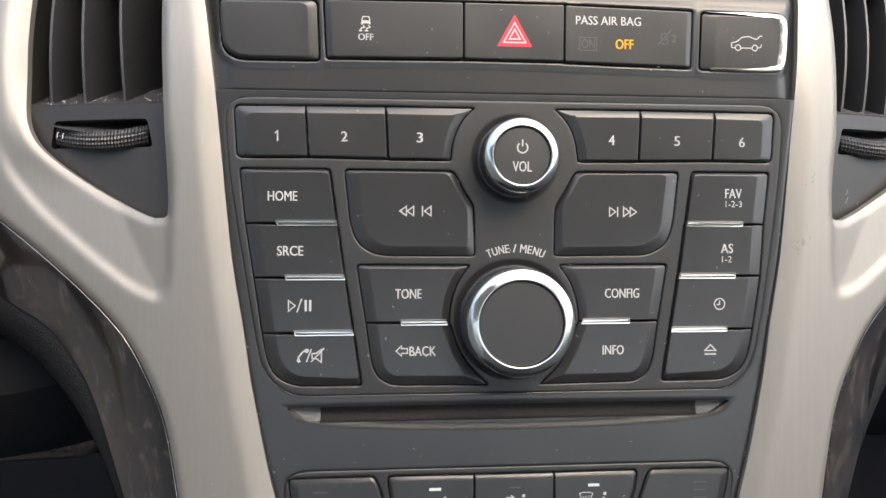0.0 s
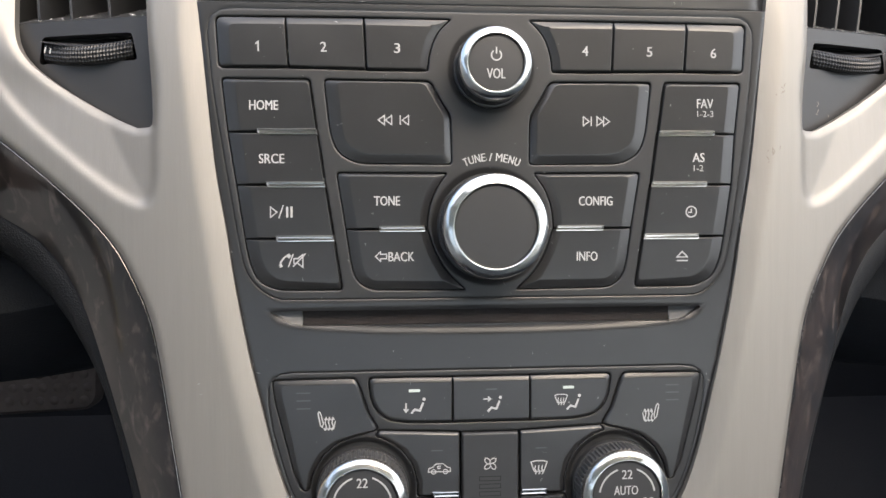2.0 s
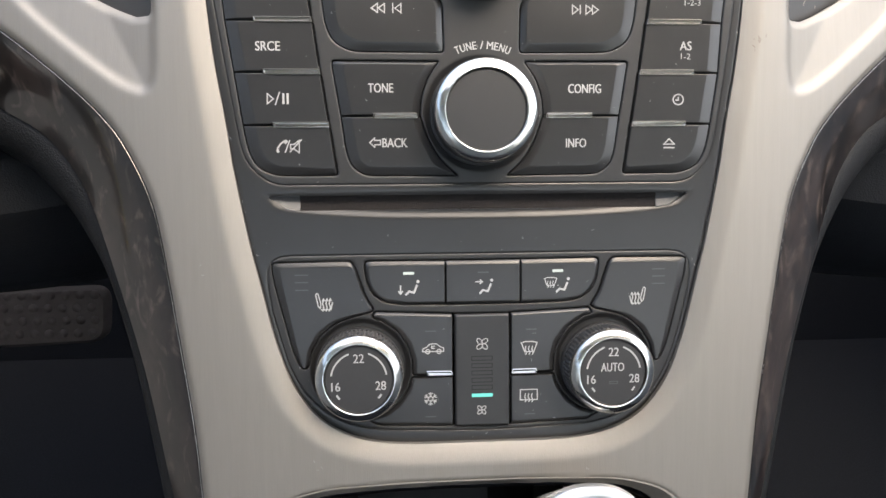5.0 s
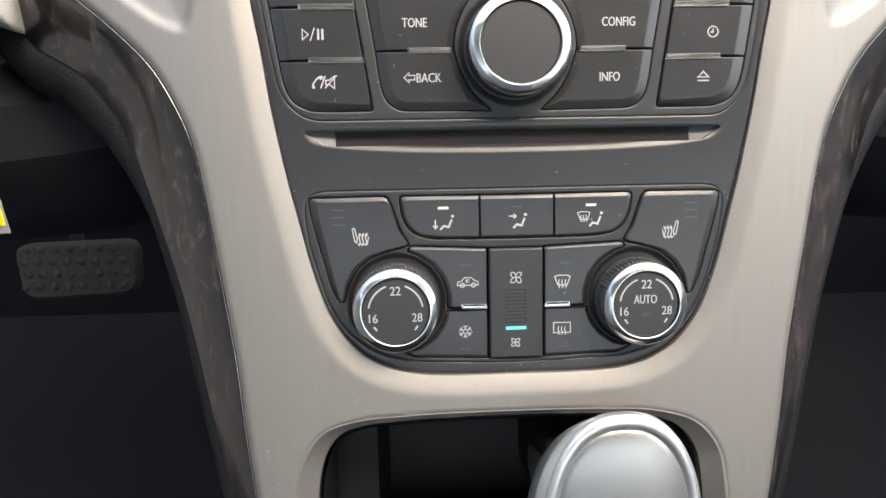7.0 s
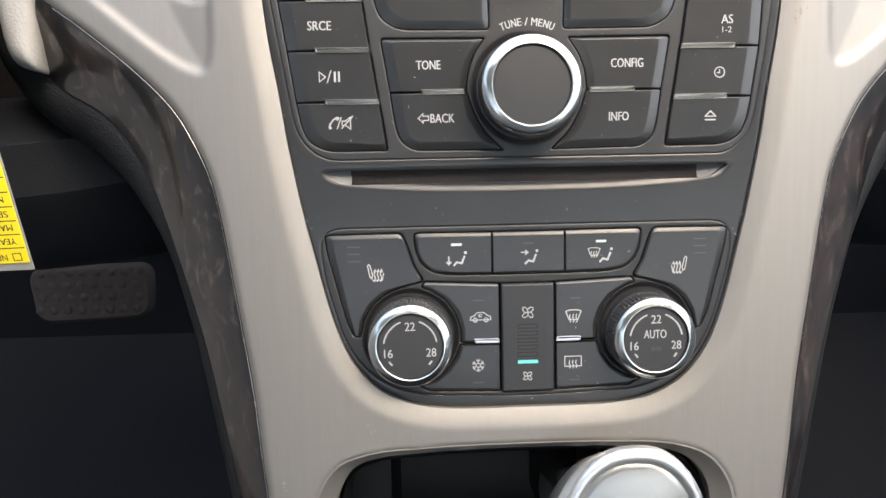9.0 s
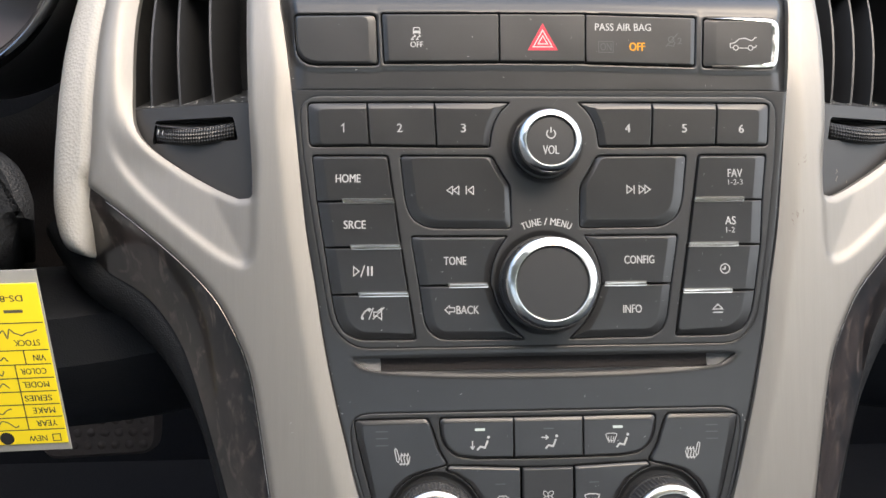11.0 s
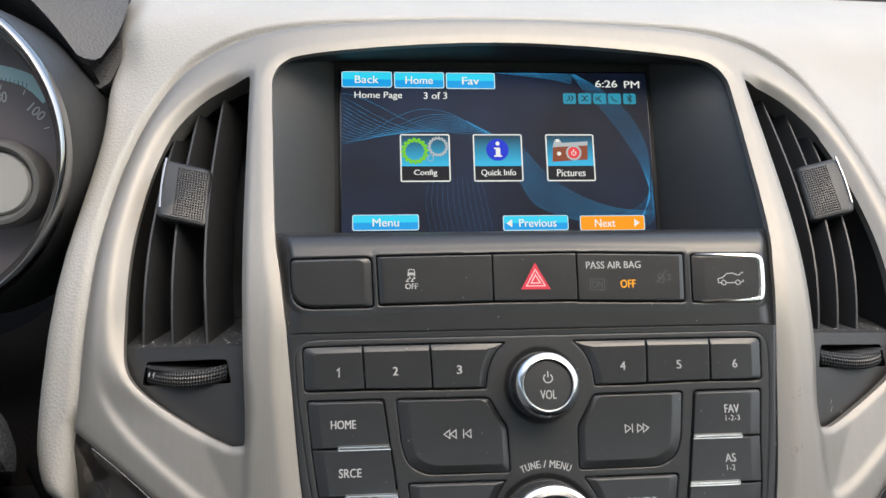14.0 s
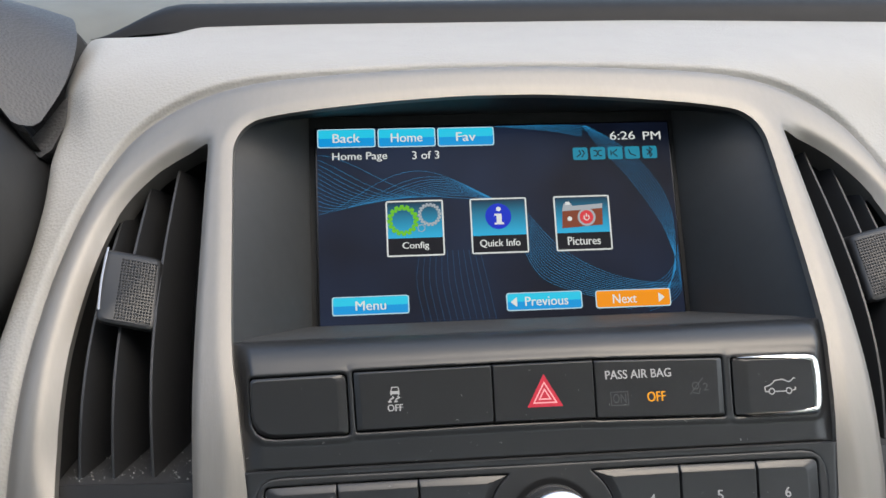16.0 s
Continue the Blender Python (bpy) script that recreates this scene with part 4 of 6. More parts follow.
symbol([[(-3.9, 90.6), (3.9, 90.6), (0, 97.4), (-3.9, 90.6)]], 0.45, sk["hazard"], SP + 0.03, PINK)
symbol([[(-1.9, 91.8), (1.9, 91.8), (0, 95.1), (-1.9, 91.8)]], 0.45, sk["hazard"], SP + 0.03, PINK)
part("lettering", letters("PASS AIR BAG", 33.2, 98.9, 23.2, 3.0, SP, INK, bold=0.006), sk["airbag"])
part("lettering", letters("OFF", 39, 90.9, 6.4, 3.4, SP, AMBER, bold=0.008), sk["airbag"], "amber lit word")
part("lettering", letters("ON", 26, 90.8, 4.6, 3.2, SP, GREYINK), sk["airbag"])
symbol([rect(23.0, 88.5, 29.0, 93.0) + [(23.0, 88.5)]], 0.3, sk["airbag"], SP, GREYINK)
symbol([circle(53.2, 93.9, 1.2, n=10), [(51, 91), (56, 96.5)], [(52.0, 91.5), (54.2, 91.2), (54.8, 93)]], 0.35, sk["airbag"], SP, GREYINK)
part("lettering", letters("2", 56.8, 93.4, 1.8, 2.6, SP, GREYINK), sk["airbag"])
symbol([[(79.2, 90.6), (78.0, 90.7), (77.9, 92.3), (80.0, 92.9), (81.8, 94.4), (84.4, 94.7), (86.6, 93.8), (87.4, 93.9), (88.4, 94.9), (89.2, 94.9)], [(87.6, 90.7), (88.8, 91.0), (88.9, 91.9)], [(81.5, 90.6), (85.4, 90.6)], circle(80.3, 90.7, 1.0, n=12), circle(86.5, 90.7, 1.0, n=12)], 0.38, sk["boot"], SP)


def boot_frame():
    """A chrome channel about the button, open on one side, its ends drawn to points."""
    outer = smooth_open([(69.0, 103.0), (82, 103.3), (94.6, 103.0), (98.0, 101.6), (98.9, 98.5), (98.8, 92.5), (98.3, 86.4), (97.0, 83.3), (94.0, 82.3), (82, 82.2), (70.5, 82.6)], 6)
    n = len(outer)
    rows = []
    for i, (x, y) in enumerate(outer):
        a, b = outer[max(0, i - 1)], outer[min(n - 1, i + 1)]
        d = math.hypot(b[0] - a[0], b[1] - a[1])
        nx, ny = (b[1] - a[1]) / d, -(b[0] - a[0]) / d
        nx, ny = (-nx, -ny) if nx * (85 - x) + ny * (92.6 - y) < 0 else (nx, ny)
        wide = (2.1 + 1.1 * float(ease(np.array(x), 95, 98.5))) * (0.12 + 0.88 * float(ease(np.array(float(min(i, n - 1 - i))), 0, 14)))
        rows.append([(x + nx * wide * k, y + ny * wide * k, SW + z) for k, z in ((0, -4.0), (0, -0.5), (0.06, -0.15), (0.22, 0.06), (0.6, 0.2), (0.9, 0.3), (1.0, 0.15), (1.0, -0.7))])
    return loft("chrome_frame", rows[::-1], KNOBCHROME, angle=50)


part("chrome_frame", boot_frame(), sk["boot"], "chrome channel around boot button")

# ---- screen hood and display ----
hood = thing("screen_hood", "charcoal plastic recess around the display", "dashboard panel")
rim = [a for a in smooth_open(HALF_OPENING, 6) if a[1] > 113]
rim = [(x * 1.015, y + 1.5 * min(1, max(0, (y - 200) / 15))) for x, y in rim]
rim = rim + [(-x, y) for x, y in rim[-2::-1]]


def back_rim(x, y):
    s = 1 if x >= 0 else -1
    if abs(x) > 108.5:
        return s * 86.0, 124 + (y - 116) * (222 - 124) / (210 - 116)
    return x * 86.0 / 108.5, 223.0


rows = []
for f in (0, 0.04, 0.12, 0.3, 0.55, 0.8, 1.0):
    row = []
    for x, y in rim:
        bx, by = back_rim(x, y)
        w0 = float(crown(np.array(x), np.array(y))) - 7.0
        row.append((x + (bx - x) * f ** 0.9, y + (by - y) * f, w0 + (-83 - w0) * f))
    rows.append(row)
part("hood_wall", loft("hood_wall", rows, HOOD), hood)
ledge = []
for f in (0, 0.06, 0.15, 0.4, 0.7, 1.0):
    half = 107.6 + (87 - 107.6) * f
    ledge.append([(-half + 2 * half * i / 24, 115.2 + 2.6 * min(1, f / 0.15) ** 0.6 + 9.5 * max(0, f - 0.1), -14.5 - 68.5 * f) for i in range(25)])
part("hood_ledge", loft("hood_ledge", ledge, HOOD), hood)
part("backing", box_mesh("backing", (-90, 118, -92), (90, 228, -83.2), 0.5, DUCT), hood)

display = thing("display_screen", "lit blue infotainment screen showing a home page with three icons", "screen")
part("panel", box_mesh("panel", (-83.2, 124, -83.0), (83.2, 217.0, -80.4), 0.4, mat("screen_bezel", (0.006, 0.006, 0.007), 0.25, 0, 0.1, 50)), display)


def screen_background():
    m = glow("screen_background", (0.008, 0.014, 0.035), 1.0)
    n, l = m.node_tree.nodes, m.node_tree.links
    co, t, r = n.new("ShaderNodeTexCoord"), n.new("ShaderNodeTexNoise"), n.new("ShaderNodeValToRGB")
    t.inputs["Scale"].default_value = 18
    l.new(co.outputs["Object"], t.inputs["Vector"])
    l.new(t.outputs[0], r.inputs[0])
    r.color_ramp.elements[0].position, r.color_ramp.elements[0].color = 0.35, (0.0026, 0.0042, 0.0115, 1)
    r.color_ramp.elements[1].position, r.color_ramp.elements[1].color = 0.75, (0.009, 0.019, 0.050, 1)
    l.new(r.outputs[0], n["Principled BSDF"].inputs["Emission Color"])
    return m


SBLUE = glow("screen_blue", (0.008, 0.34, 0.80), 0.95)
SBLUE2 = glow("screen_deep_blue", (0.012, 0.20, 0.46), 0.9)
SCYAN = glow("screen_cyan", (0.028, 0.60, 0.86), 1.0)
SEDGE = glow("screen_edge", (0.55, 0.80, 0.92), 0.9)
SWHITE = glow("screen_white", (0.86, 0.87, 0.86), 0.9)
SORANGE = glow("screen_orange", (1.0, 0.33, 0.004), 0.95)
STEAL = glow("screen_teal", (0.012, 0.26, 0.40), 0.95)
SLINE = glow("screen_line", (0.022, 0.20, 0.42), 1.3)
SDIM = glow("screen_dim_line", (0.016, 0.060, 0.13), 1.2)
SBLACK = glow("screen_black", (0.004, 0.004, 0.006), 1.0)
SGREEN = glow("screen_green", (0.16, 0.55, 0.02), 0.95)
SROYAL = glow("screen_royal", (0.004, 0.03, 0.62), 0.95)
SBROWN = glow("screen_brown", (0.24, 0.055, 0.02), 0.95)
SRED = glow("screen_red", (0.75, 0.05, 0.06), 0.95)
SGREY = glow("screen_grey", (0.45, 0.48, 0.52), 0.9)
part("picture", flat("picture", [rect(-82.3, 125.2, 82.6, 216.2)], screen_background(), -80.3), display)


def wave_lines(a, b, n, width, material, w=-80.2):
    """Lines that blend from one curve to another across the picture."""
    a, b = smooth_open(a, 8), smooth_open(b, 8)
    lines = []
    for k in range(n):
        f = k / (n - 1)
        lines.append([(x0 + (x1 - x0) * f, y0 + (y1 - y0) * f) for (x0, y0), (x1, y1) in zip(a, b)])
    for l in lines:
        l = [q for q in l if -82.2 < q[0] < 82.4 and 125.4 < q[1] < 216]
        if len(l) > 1:
            part("picture_line", ribbon("picture_line", [l], width, material, w), display)


for k in range(14):
    # a ribbon of lines that twists once and runs together
    line = []
    for i in range(49):
        u = -82 + 81 * i / 48
        f = (u + 82) / 81
        mid = 190 + 2.0 * math.sin(math.pi * min(1, f / 0.9)) - 10 * f ** 3
        wide = 13.5 * (1 - f) ** 2.2 + 4.6 * math.sin(math.pi * f) ** 0.8 + 0.3
        line.append((u, mid + wide * math.cos(math.acos(1 - 2 * k / 13) + 1.25 * math.pi * min(1, f * 1.1))))
    part("picture_line", ribbon("picture_line", [line], 0.14, SLINE, -80.2), display)
wave_lines([(41, 216), (48.5, 205.5), (61, 190.7), (73, 172), (78, 160), (80, 146), (70, 130)], [(42, 216), (58, 206), (72, 192), (80, 175), (81, 158), (79, 146), (74, 130)], 10, 0.13, SLINE)
wave_lines([(-1, 216), (15, 214.5), (30, 212.5), (41, 210)], [(22, 216), (28, 216), (36, 215.5), (42, 215)], 7, 0.16, SLINE)
wave_lines([(13, 174), (26.6, 158), (44, 147), (62, 141), (82, 139)], [(9, 160), (17, 145), (30, 138), (43, 134), (58, 128)], 15, 0.17, SLINE)
wave_lines([(66, 139), (74, 142), (80, 149), (82, 157)], [(66, 127), (75, 130), (81, 135), (82, 141)], 10, 0.17, SBLUE2)
wave_lines([(-37, 158), (-39, 144), (-36, 126)], [(-10, 158), (-7, 143), (-4, 126)], 12, 0.24, SDIM)


def ui_button(u0, v0, u1, v1, text, tw, body, top, square_top=False):
    r = 1.3
    o = ccw(rect(u0, v0, u1, v1, r))
    part("touch_button", flat("touch_button", [o], SEDGE, -80.16), display)
    part("touch_button", flat("touch_button", [rect(u0 + 0.5, v0 + 0.5, u1 - 0.5, v1 - 0.4, 1.0)], body, -80.12), display)
    part("touch_button", flat("touch_button", [rect(u0 + 0.5, (v0 + v1) / 2, u1 - 0.5, v1 - 0.5, 0.8)], top, -80.09), display)
    if text:
        part("lettering", letters(text, (u0 + u1) / 2 + (1.0 if text in ("Previous",) else 0) - (4.0 if text == "Next" else 0), (v0 + v1) / 2, tw, 4.2, -80.03, SWHITE, bold=0.008), display)


ui_button(-82, 207.2, -55.4, 216.2, "Back", 12.5, SBLUE, SCYAN)
ui_button(-54.4, 206.9, -27.7, 216.0, "Home", 14.5, SBLUE, SCYAN)
ui_button(-26.8, 206.7, -0.4, 215.8, "Fav", 9.0, SBLUE, SCYAN)
ui_button(-77, 130.2, -42.8, 138.6, "Menu", 13.4, SBLUE, SCYAN)
ui_button(0.8, 129.4, 35.4, 137.6, "Previous", 19.6, SBLUE, SCYAN)
ui_button(41.5, 129.0, 76.4, 137.2, "Next", 11.0, SORANGE, SORANGE)
for arrow in ([(2.6, 133.4), (5.6, 135.6), (5.6, 131.2)], [(73.6, 133.1), (70.6, 135.3), (70.6, 130.9)]):
    part("arrow", flat("arrow", [arrow], SWHITE, -80.03), display)
part("lettering", letters("Home Page", -62.8, 202.6, 25, 4.6, -80.1, SWHITE, bold=0.006), display)
part("lettering", letters("3 of 3", -32.6, 202.9, 12.4, 3.8, -80.1, SWHITE, bold=0.006), display)
part("lettering", letters("6:26", 60.4, 210.0, 12, 4.0, -80.1, SWHITE, bold=0.006), display)
part("lettering", letters("PM", 74.5, 209.7, 8.4, 3.9, -80.1, SWHITE, bold=0.006), display)
for i, u in enumerate((39.7, 48.0, 56.3, 64.5, 72.8)):
    part("status_icon", flat("status_icon", [rect(u - 3.5, 198.6, u + 3.5, 204.6, 1.0)], STEAL, -80.12), display)
    marks = ([[(u - 1.8, 200), (u + 0.2, 201.6), (u - 0.6, 203.4)], [(u + 0.8, 203.4), (u + 2, 202), (u + 0.6, 200)]],
             [[(u - 2, 203), (u - 0.8, 203), (u + 0.8, 200.4), (u + 2, 200.4)], [(u - 2, 200.4), (u - 0.8, 200.4), (u + 0.8, 203), (u + 2, 203)]],
             [[(u + 1, 203.4), (u - 1.2, 201.6), (u + 1, 199.8)], [(u - 2, 200.4), (u - 2, 202.8)]],
             [[(u - 1.8, 203.2), (u - 1, 201), (u + 1.6, 200)]],
             [[(u - 1.4, 203), (u + 1.2, 200.6), (u, 199.4), (u, 204), (u + 1.2, 202.8), (u - 1.4, 200.4)]])[i]
    part("status_icon", ribbon("status_icon", marks, 0.55, SBLACK, -80.07), display)


def sky_gradient():
    m = glow("icon_blue_fade", (0.01, 0.3, 0.6), 0.95)
    n, l = m.node_tree.nodes, m.node_tree.links
    co, s, r, k = n.new("ShaderNodeTexCoord"), n.new("ShaderNodeSeparateXYZ"), n.new("ShaderNodeMapRange"), n.new("ShaderNodeValToRGB")
    l.new(co.outputs["Object"], s.inputs[0])
    l.new(s.outputs[1], r.inputs[0])
    r.inputs[1].default_value, r.inputs[2].default_value = 0.1645, 0.1815
    l.new(r.outputs[0], k.inputs[0])
    k.color_ramp.elements[0].color, k.color_ramp.elements[1].color = (0.03, 0.46, 0.78, 1), (0.004, 0.012, 0.03, 1)
    l.new(k.outputs[0], n["Principled BSDF"].inputs["Emission Color"])
    return m


FADE = sky_gradient()
for u, text, tw in ((-38.8, "Config", 12.0), (-0.4, "Quick Info", 18.4), (38.4, "Pictures", 15.2)):
    part("app_icon", flat("app_icon", [rect(u - 13.1, 155.8, u + 13.1, 181.6, 1.2)], SWHITE, -80.14), display)
    part("app_icon", flat("app_icon", [rect(u - 12.4, 156.5, u + 12.4, 164.2)], SBLACK, -80.10), display)
    part("app_icon", flat("app_icon", [rect(u - 12.4, 164.2, u + 12.4, 180.9)], FADE, -80.10), display)
    part("lettering", letters(text, u, 160.4, tw, 3.9, -80.05, SWHITE, bold=0.008), display)


def gear(cu, cv, r, n, material, wd):
    p = []
    for i in range(n * 4):
        a = 2 * math.pi * i / (n * 4)
        q = r * (1.16 if i % 4 < 2 else 0.93)
        p.append((cu + q * math.cos(a), cv + q * math.sin(a)))
    return part("icon_gear", ribbon("icon_gear", [p + [p[0]]], wd, material, -80.05), display)


gear(-44.2, 172.4, 5.7, 16, SGREEN, 1.2)
gear(-32.0, 174.8, 4.4, 18, SGREY, 0.7)
part("icon_gear", ribbon("icon_gear", [circle(-36.0, 168.6, 1.6, n=16)], 0.3, SGREY, -80.05), display)
part("icon_info", flat("icon_info", [circle(-0.6, 173, 6.0)[:-1]], SROYAL, -80.06), display)
part("icon_info", flat("icon_info", [rect(-1.5, 169.4, 0.9, 174.2), rect(-2.4, 173.3, 0.9, 174.2), rect(-2.5, 169.2, 1.8, 170.1)], SWHITE, -80.03), display)
part("icon_info", flat("icon_info", [circle(-0.4, 176.4, 1.1, n=16)[:-1]], SWHITE, -80.03), display)
part("icon_camera", flat("icon_camera", [[(28.6, 166.4), (47.6, 167.6), (48.0, 175.6), (29.2, 174.6)]], SBROWN, -80.06), display)
part("icon_camera", flat("icon_camera", [[(29.0, 174.4), (48.0, 175.4), (48.2, 177.6), (34, 176.8), (33.4, 178.2), (30, 178.0), (29.6, 176.6)]], SGREY, -80.055), display)
part("icon_camera", flat("icon_camera", [circle(40.3, 171.4, 4.2)[:-1]], SGREY, -80.04), display)
part("icon_camera", flat("icon_camera", [circle(40.3, 171.4, 3.2)[:-1]], SRED, -80.035), display)
part("icon_camera", ribbon("icon_camera", [circle(40.3, 171.2, 1.2, 130, 410, 14), [(40.3, 173.2), (40.3, 171.6)]], 0.45, SWHITE, -80.02), display)
part("icon_camera", flat("icon_camera", [circle(32.4, 170.8, 1.1, n=14)[:-1], rect(30.8, 177.4, 32.8, 178.8)], SWHITE, -80.035), display)


# ---- side air vents ----
def crown_at(u, v):
    return float(crown(np.array(float(u)), np.array(float(v))))


def build_vent(s):
    vent = thing("air_vent", "dark plastic air vent with vertical blades and thumbwheel", "air vent", "dashboard air vents")
    hole = ccw([(s * x, y) for x, y in vent_right])
    big = inset(hole, -2.5)
    deep = inset(hole, 2.0)
    loops = [[(x, y, crown_at(x, y) - 6) for x, y in big], [(x, y, crown_at(x, y) - 14) for x, y in big], [(x, y, crown_at(x, y) - 55) for x, y in deep]]
    part("duct", rings("duct", [l[::-1] for l in loops], DUCT), vent, "black duct behind the blades")
    # silver reveal inside the head of the opening
    head = [(x, y) for x, y in smooth_open(VENT_ARC, 5) if y > 168]
    reveal = [[(s * (x - d * 0.5), y - d * 0.4, crown_at(x, y) - 6.2 - z) for x, y in head] for d, z in ((0, 0), (0.2, 1.5), (1.2, 6), (2.4, 12))]
    part("reveal", loft("reveal", reveal, SILVER), vent, "silver inner wall at the head of the vent")
    # face plate with the thumbwheel's window
    plate = [a for a in big if a[1] < 69.0]
    at = max(range(len(plate)), key=lambda i: math.dist(plate[i - 1], plate[i]))
    tops = [(s * 172.2, 69.5), (s * 115.8, 69.5)]
    tops.sort(key=lambda q: math.dist(q, plate[at - 1]))
    plate = plate[:at] + tops + plate[at:]
    window = ccw([(s * x, y) for x, y in fillet([(124.4, 54.4), (162.4, 54.4), (160.6, 64.2), (126.4, 64.2)], 1.2, 3)])
    part("face_plate", field("face_plate", ccw(plate), [window], lambda u, v, D: crown(u, v) - 8.5 - 0.06 * (70 - v), 0.9, 5, VENTP), vent)
    shelf = [[(s * (117.5 + (171.5 - 117.5) * i / 10), 69.6 + 2.9 * k, crown_at(117.5 + (171.5 - 117.5) * i / 10, 69.6) - 8.6 - k * 8) for i in range(11)] for k in range(6)]
    part("shelf", loft("shelf", shelf, VENTP), vent)
    # thumbwheel, seen as a ribbed arc
    wheel = []
    for i in range(61):
        a = -1 + 2 * i / 60
        u = 143.4 + 17.2 * a
        bulge = 4.6 * (1 - a * a)
        rr = 0.16 if i % 2 else -0.16
        wheel.append([(s * u, 58.1 + (3.4 * math.cos(t) - 2.6 * (1 - a * a) + 1.0), crown_at(u, 59) - 11.6 + bulge + rr + (0.13 if k % 2 else -0.13) + 2.2 * math.sin(t)) for k, t in ((k, math.pi * k / 14) for k in range(15))])
    wh = part("thumbwheel", loft("thumbwheel", wheel, mat("thumbwheel_black", (0.012, 0.012, 0.0125), 0.4), angle=12), vent, "ribbed black thumbwheel")
    top = [[(s * (143.4 + 17.2 * a), 62.3 - 2.6 * (1 - a * a) * (1 - f) + y, crown_at(143.4, 59) - 11.9 + 4.6 * (1 - a * a) * (1 - 0.5 * f) - 9 * f) for a in (-1 + i / 15 for i in range(31))] for f, y in ((0, -0.2), (0.1, 0.25), (1, 1.6))]
    part("wheel_top", loft("wheel_top", top if s < 0 else [r[::-1] for r in top], VENTP), wh, "smooth grey flat of the wheel")
    if s < 0:
        part("symbol", ribbon("symbol", [[(s * 158.6 - 0.2, 57.9), (s * 158.6 + 0.2, 60.0)], [(s * 156.8 - 0.2, 57.6), (s * 156.8 + 0.2, 59.6)], tri_at(s * 154.6, 58.4, 1.5, 1.8, -s)], 0.45, INK, crown_at(157, 59) - 6.9), wh)
    part("window_back", box_mesh("window_back", (min(s * 123, s * 164), 51, crown_at(143, 59) - 30), (max(s * 123, s * 164), 66, crown_at(143, 59) - 22), 0.5, DUCT), vent)
    # blades
    left_set = (((163.5, 70), (161, 180)), ((150.5, 70), (151.5, 187)), ((135.5, 70), (139.5, 194)))
    right_set = (((129, 70), (139, 195)), ((139.5, 70), (151, 190)), ((150.5, 70), (161, 181)))
    for (ub, vb), (ut, vt) in left_set if s < 0 else right_set:
        rows_a, rows_b = [], []
        for k in range(15):
            f = k / 14
            v = vb + (vt - vb) * f
            u = ub + (ut - ub) * f + 2.0 * math.sin(math.pi * f)
            front = crown_at(u, v) - 12.5 + 3.5 * math.sin(math.pi * f)
            back = front - 26
            th = 0.8
            ub2 = u - 6.5
            rows_a.append([(s * (ub2 + th), v, back), (s * (u + th), v, front - 0.6), (s * (u + th * 0.5), v, front), (s * (u - th * 0.5), v, front), (s * (u - th), v, front - 0.6), (s * (ub2 - th), v, back)])
        part("blade", loft("blade", rows_a, BLADE, angle=50), vent)
    # adjuster tab on the outer blades
    tab = part("adjuster_tab", rings("adjuster_tab", tab_loops(s), TABP, angle=30), vent, "dark adjuster tab with chrome edge")
    grip = []
    faces = []
    for i in range(12):
        for j in range(20):
            u0, v0 = 140.8 + 1.12 * i, 125.2 + 0.22 * 1.12 * i + 1.22 * j
            b = len(grip)
            z = tab_face(u0 + 0.4, v0 + 0.4)
            for du, dv, dz in ((0, 0, 0), (0.85, 0, 0), (0.85, 0.9, 0), (0, 0.9, 0), (0.42, 0.45, 0.45)):
                grip.append((s * (u0 + du), v0 + dv, z + dz))
            for q in ((0, 1, 4), (1, 2, 4), (2, 3, 4), (3, 0, 4)):
                faces.append(tuple(b + c for c in (q if s > 0 else q[::-1])))
    part("grip", mesh("grip", grip, faces, GRIP, smooth=False), tab)
    part("chrome_edge", tube("chrome_edge", [(s * (159.6 + 0.6 * math.sin(k / 10 * math.pi)), 131.5 + 2.5 * k, tab_face(159.6, 131.5 + 2.5 * k) + 0.1) for k in range(11)], 0.5, DARKCHROME), tab, "thin chrome edge")
    # crumbs on the shelf
    rnd = random.Random(5 + s)
    cv, cf = [], []
    for _ in range(280):
        u, k = rnd.uniform(120, 169), rnd.uniform(0.2, 3.0)
        r = 0.1 + 0.3 * rnd.random() ** 3
        z = crown_at(u, 69.6) - 8.6 - k * 8
        b = len(cv)
        cv += [(s * u - r, 69.75 + 2.9 * k, z), (s * u + r, 69.75 + 2.9 * k, z), (s * u, 69.75 + 2.9 * k + 1.5 * r, z), (s * u, 69.75 + 2.9 * k, z + r)]
        cf += [(b, b + 1, b + 3), (b + 1, b + 2, b + 3), (b, b + 3, b + 2)]
    tagged(part("crumbs", mesh("crumbs", cv, cf, DUST, smooth=False), vent, "pale dust crumbs"), kind="stuff")


def tab_face(u, v):
    return crown_at(160, 145) + 1.5 - 0.36 * (v - 145) + 0.12 * (u - 162)


def tab_loops(s):
    p = ccw([(s * 161.0, 127.0), (s * 161.5, 156.5), (s * 139.5, 151.5), (s * 138.5, 122.0)])
    o = fillet(p, 3.5, 4)
    i1, i2 = fillet(inset(p, 0.8), 3.2, 4), fillet(inset(p, 2.0), 2.6, 4)
    z = lambda x, y: tab_face(abs(x), y)
    return [[(x, y, z(x, y) - 20) for x, y in o], [(x, y, z(x, y) - 2.2) for x, y in o], [(x, y, z(x, y) - 0.7) for x, y in i1], [(x, y, z(x, y)) for x, y in i2]]


build_vent(-1)
build_vent(1)

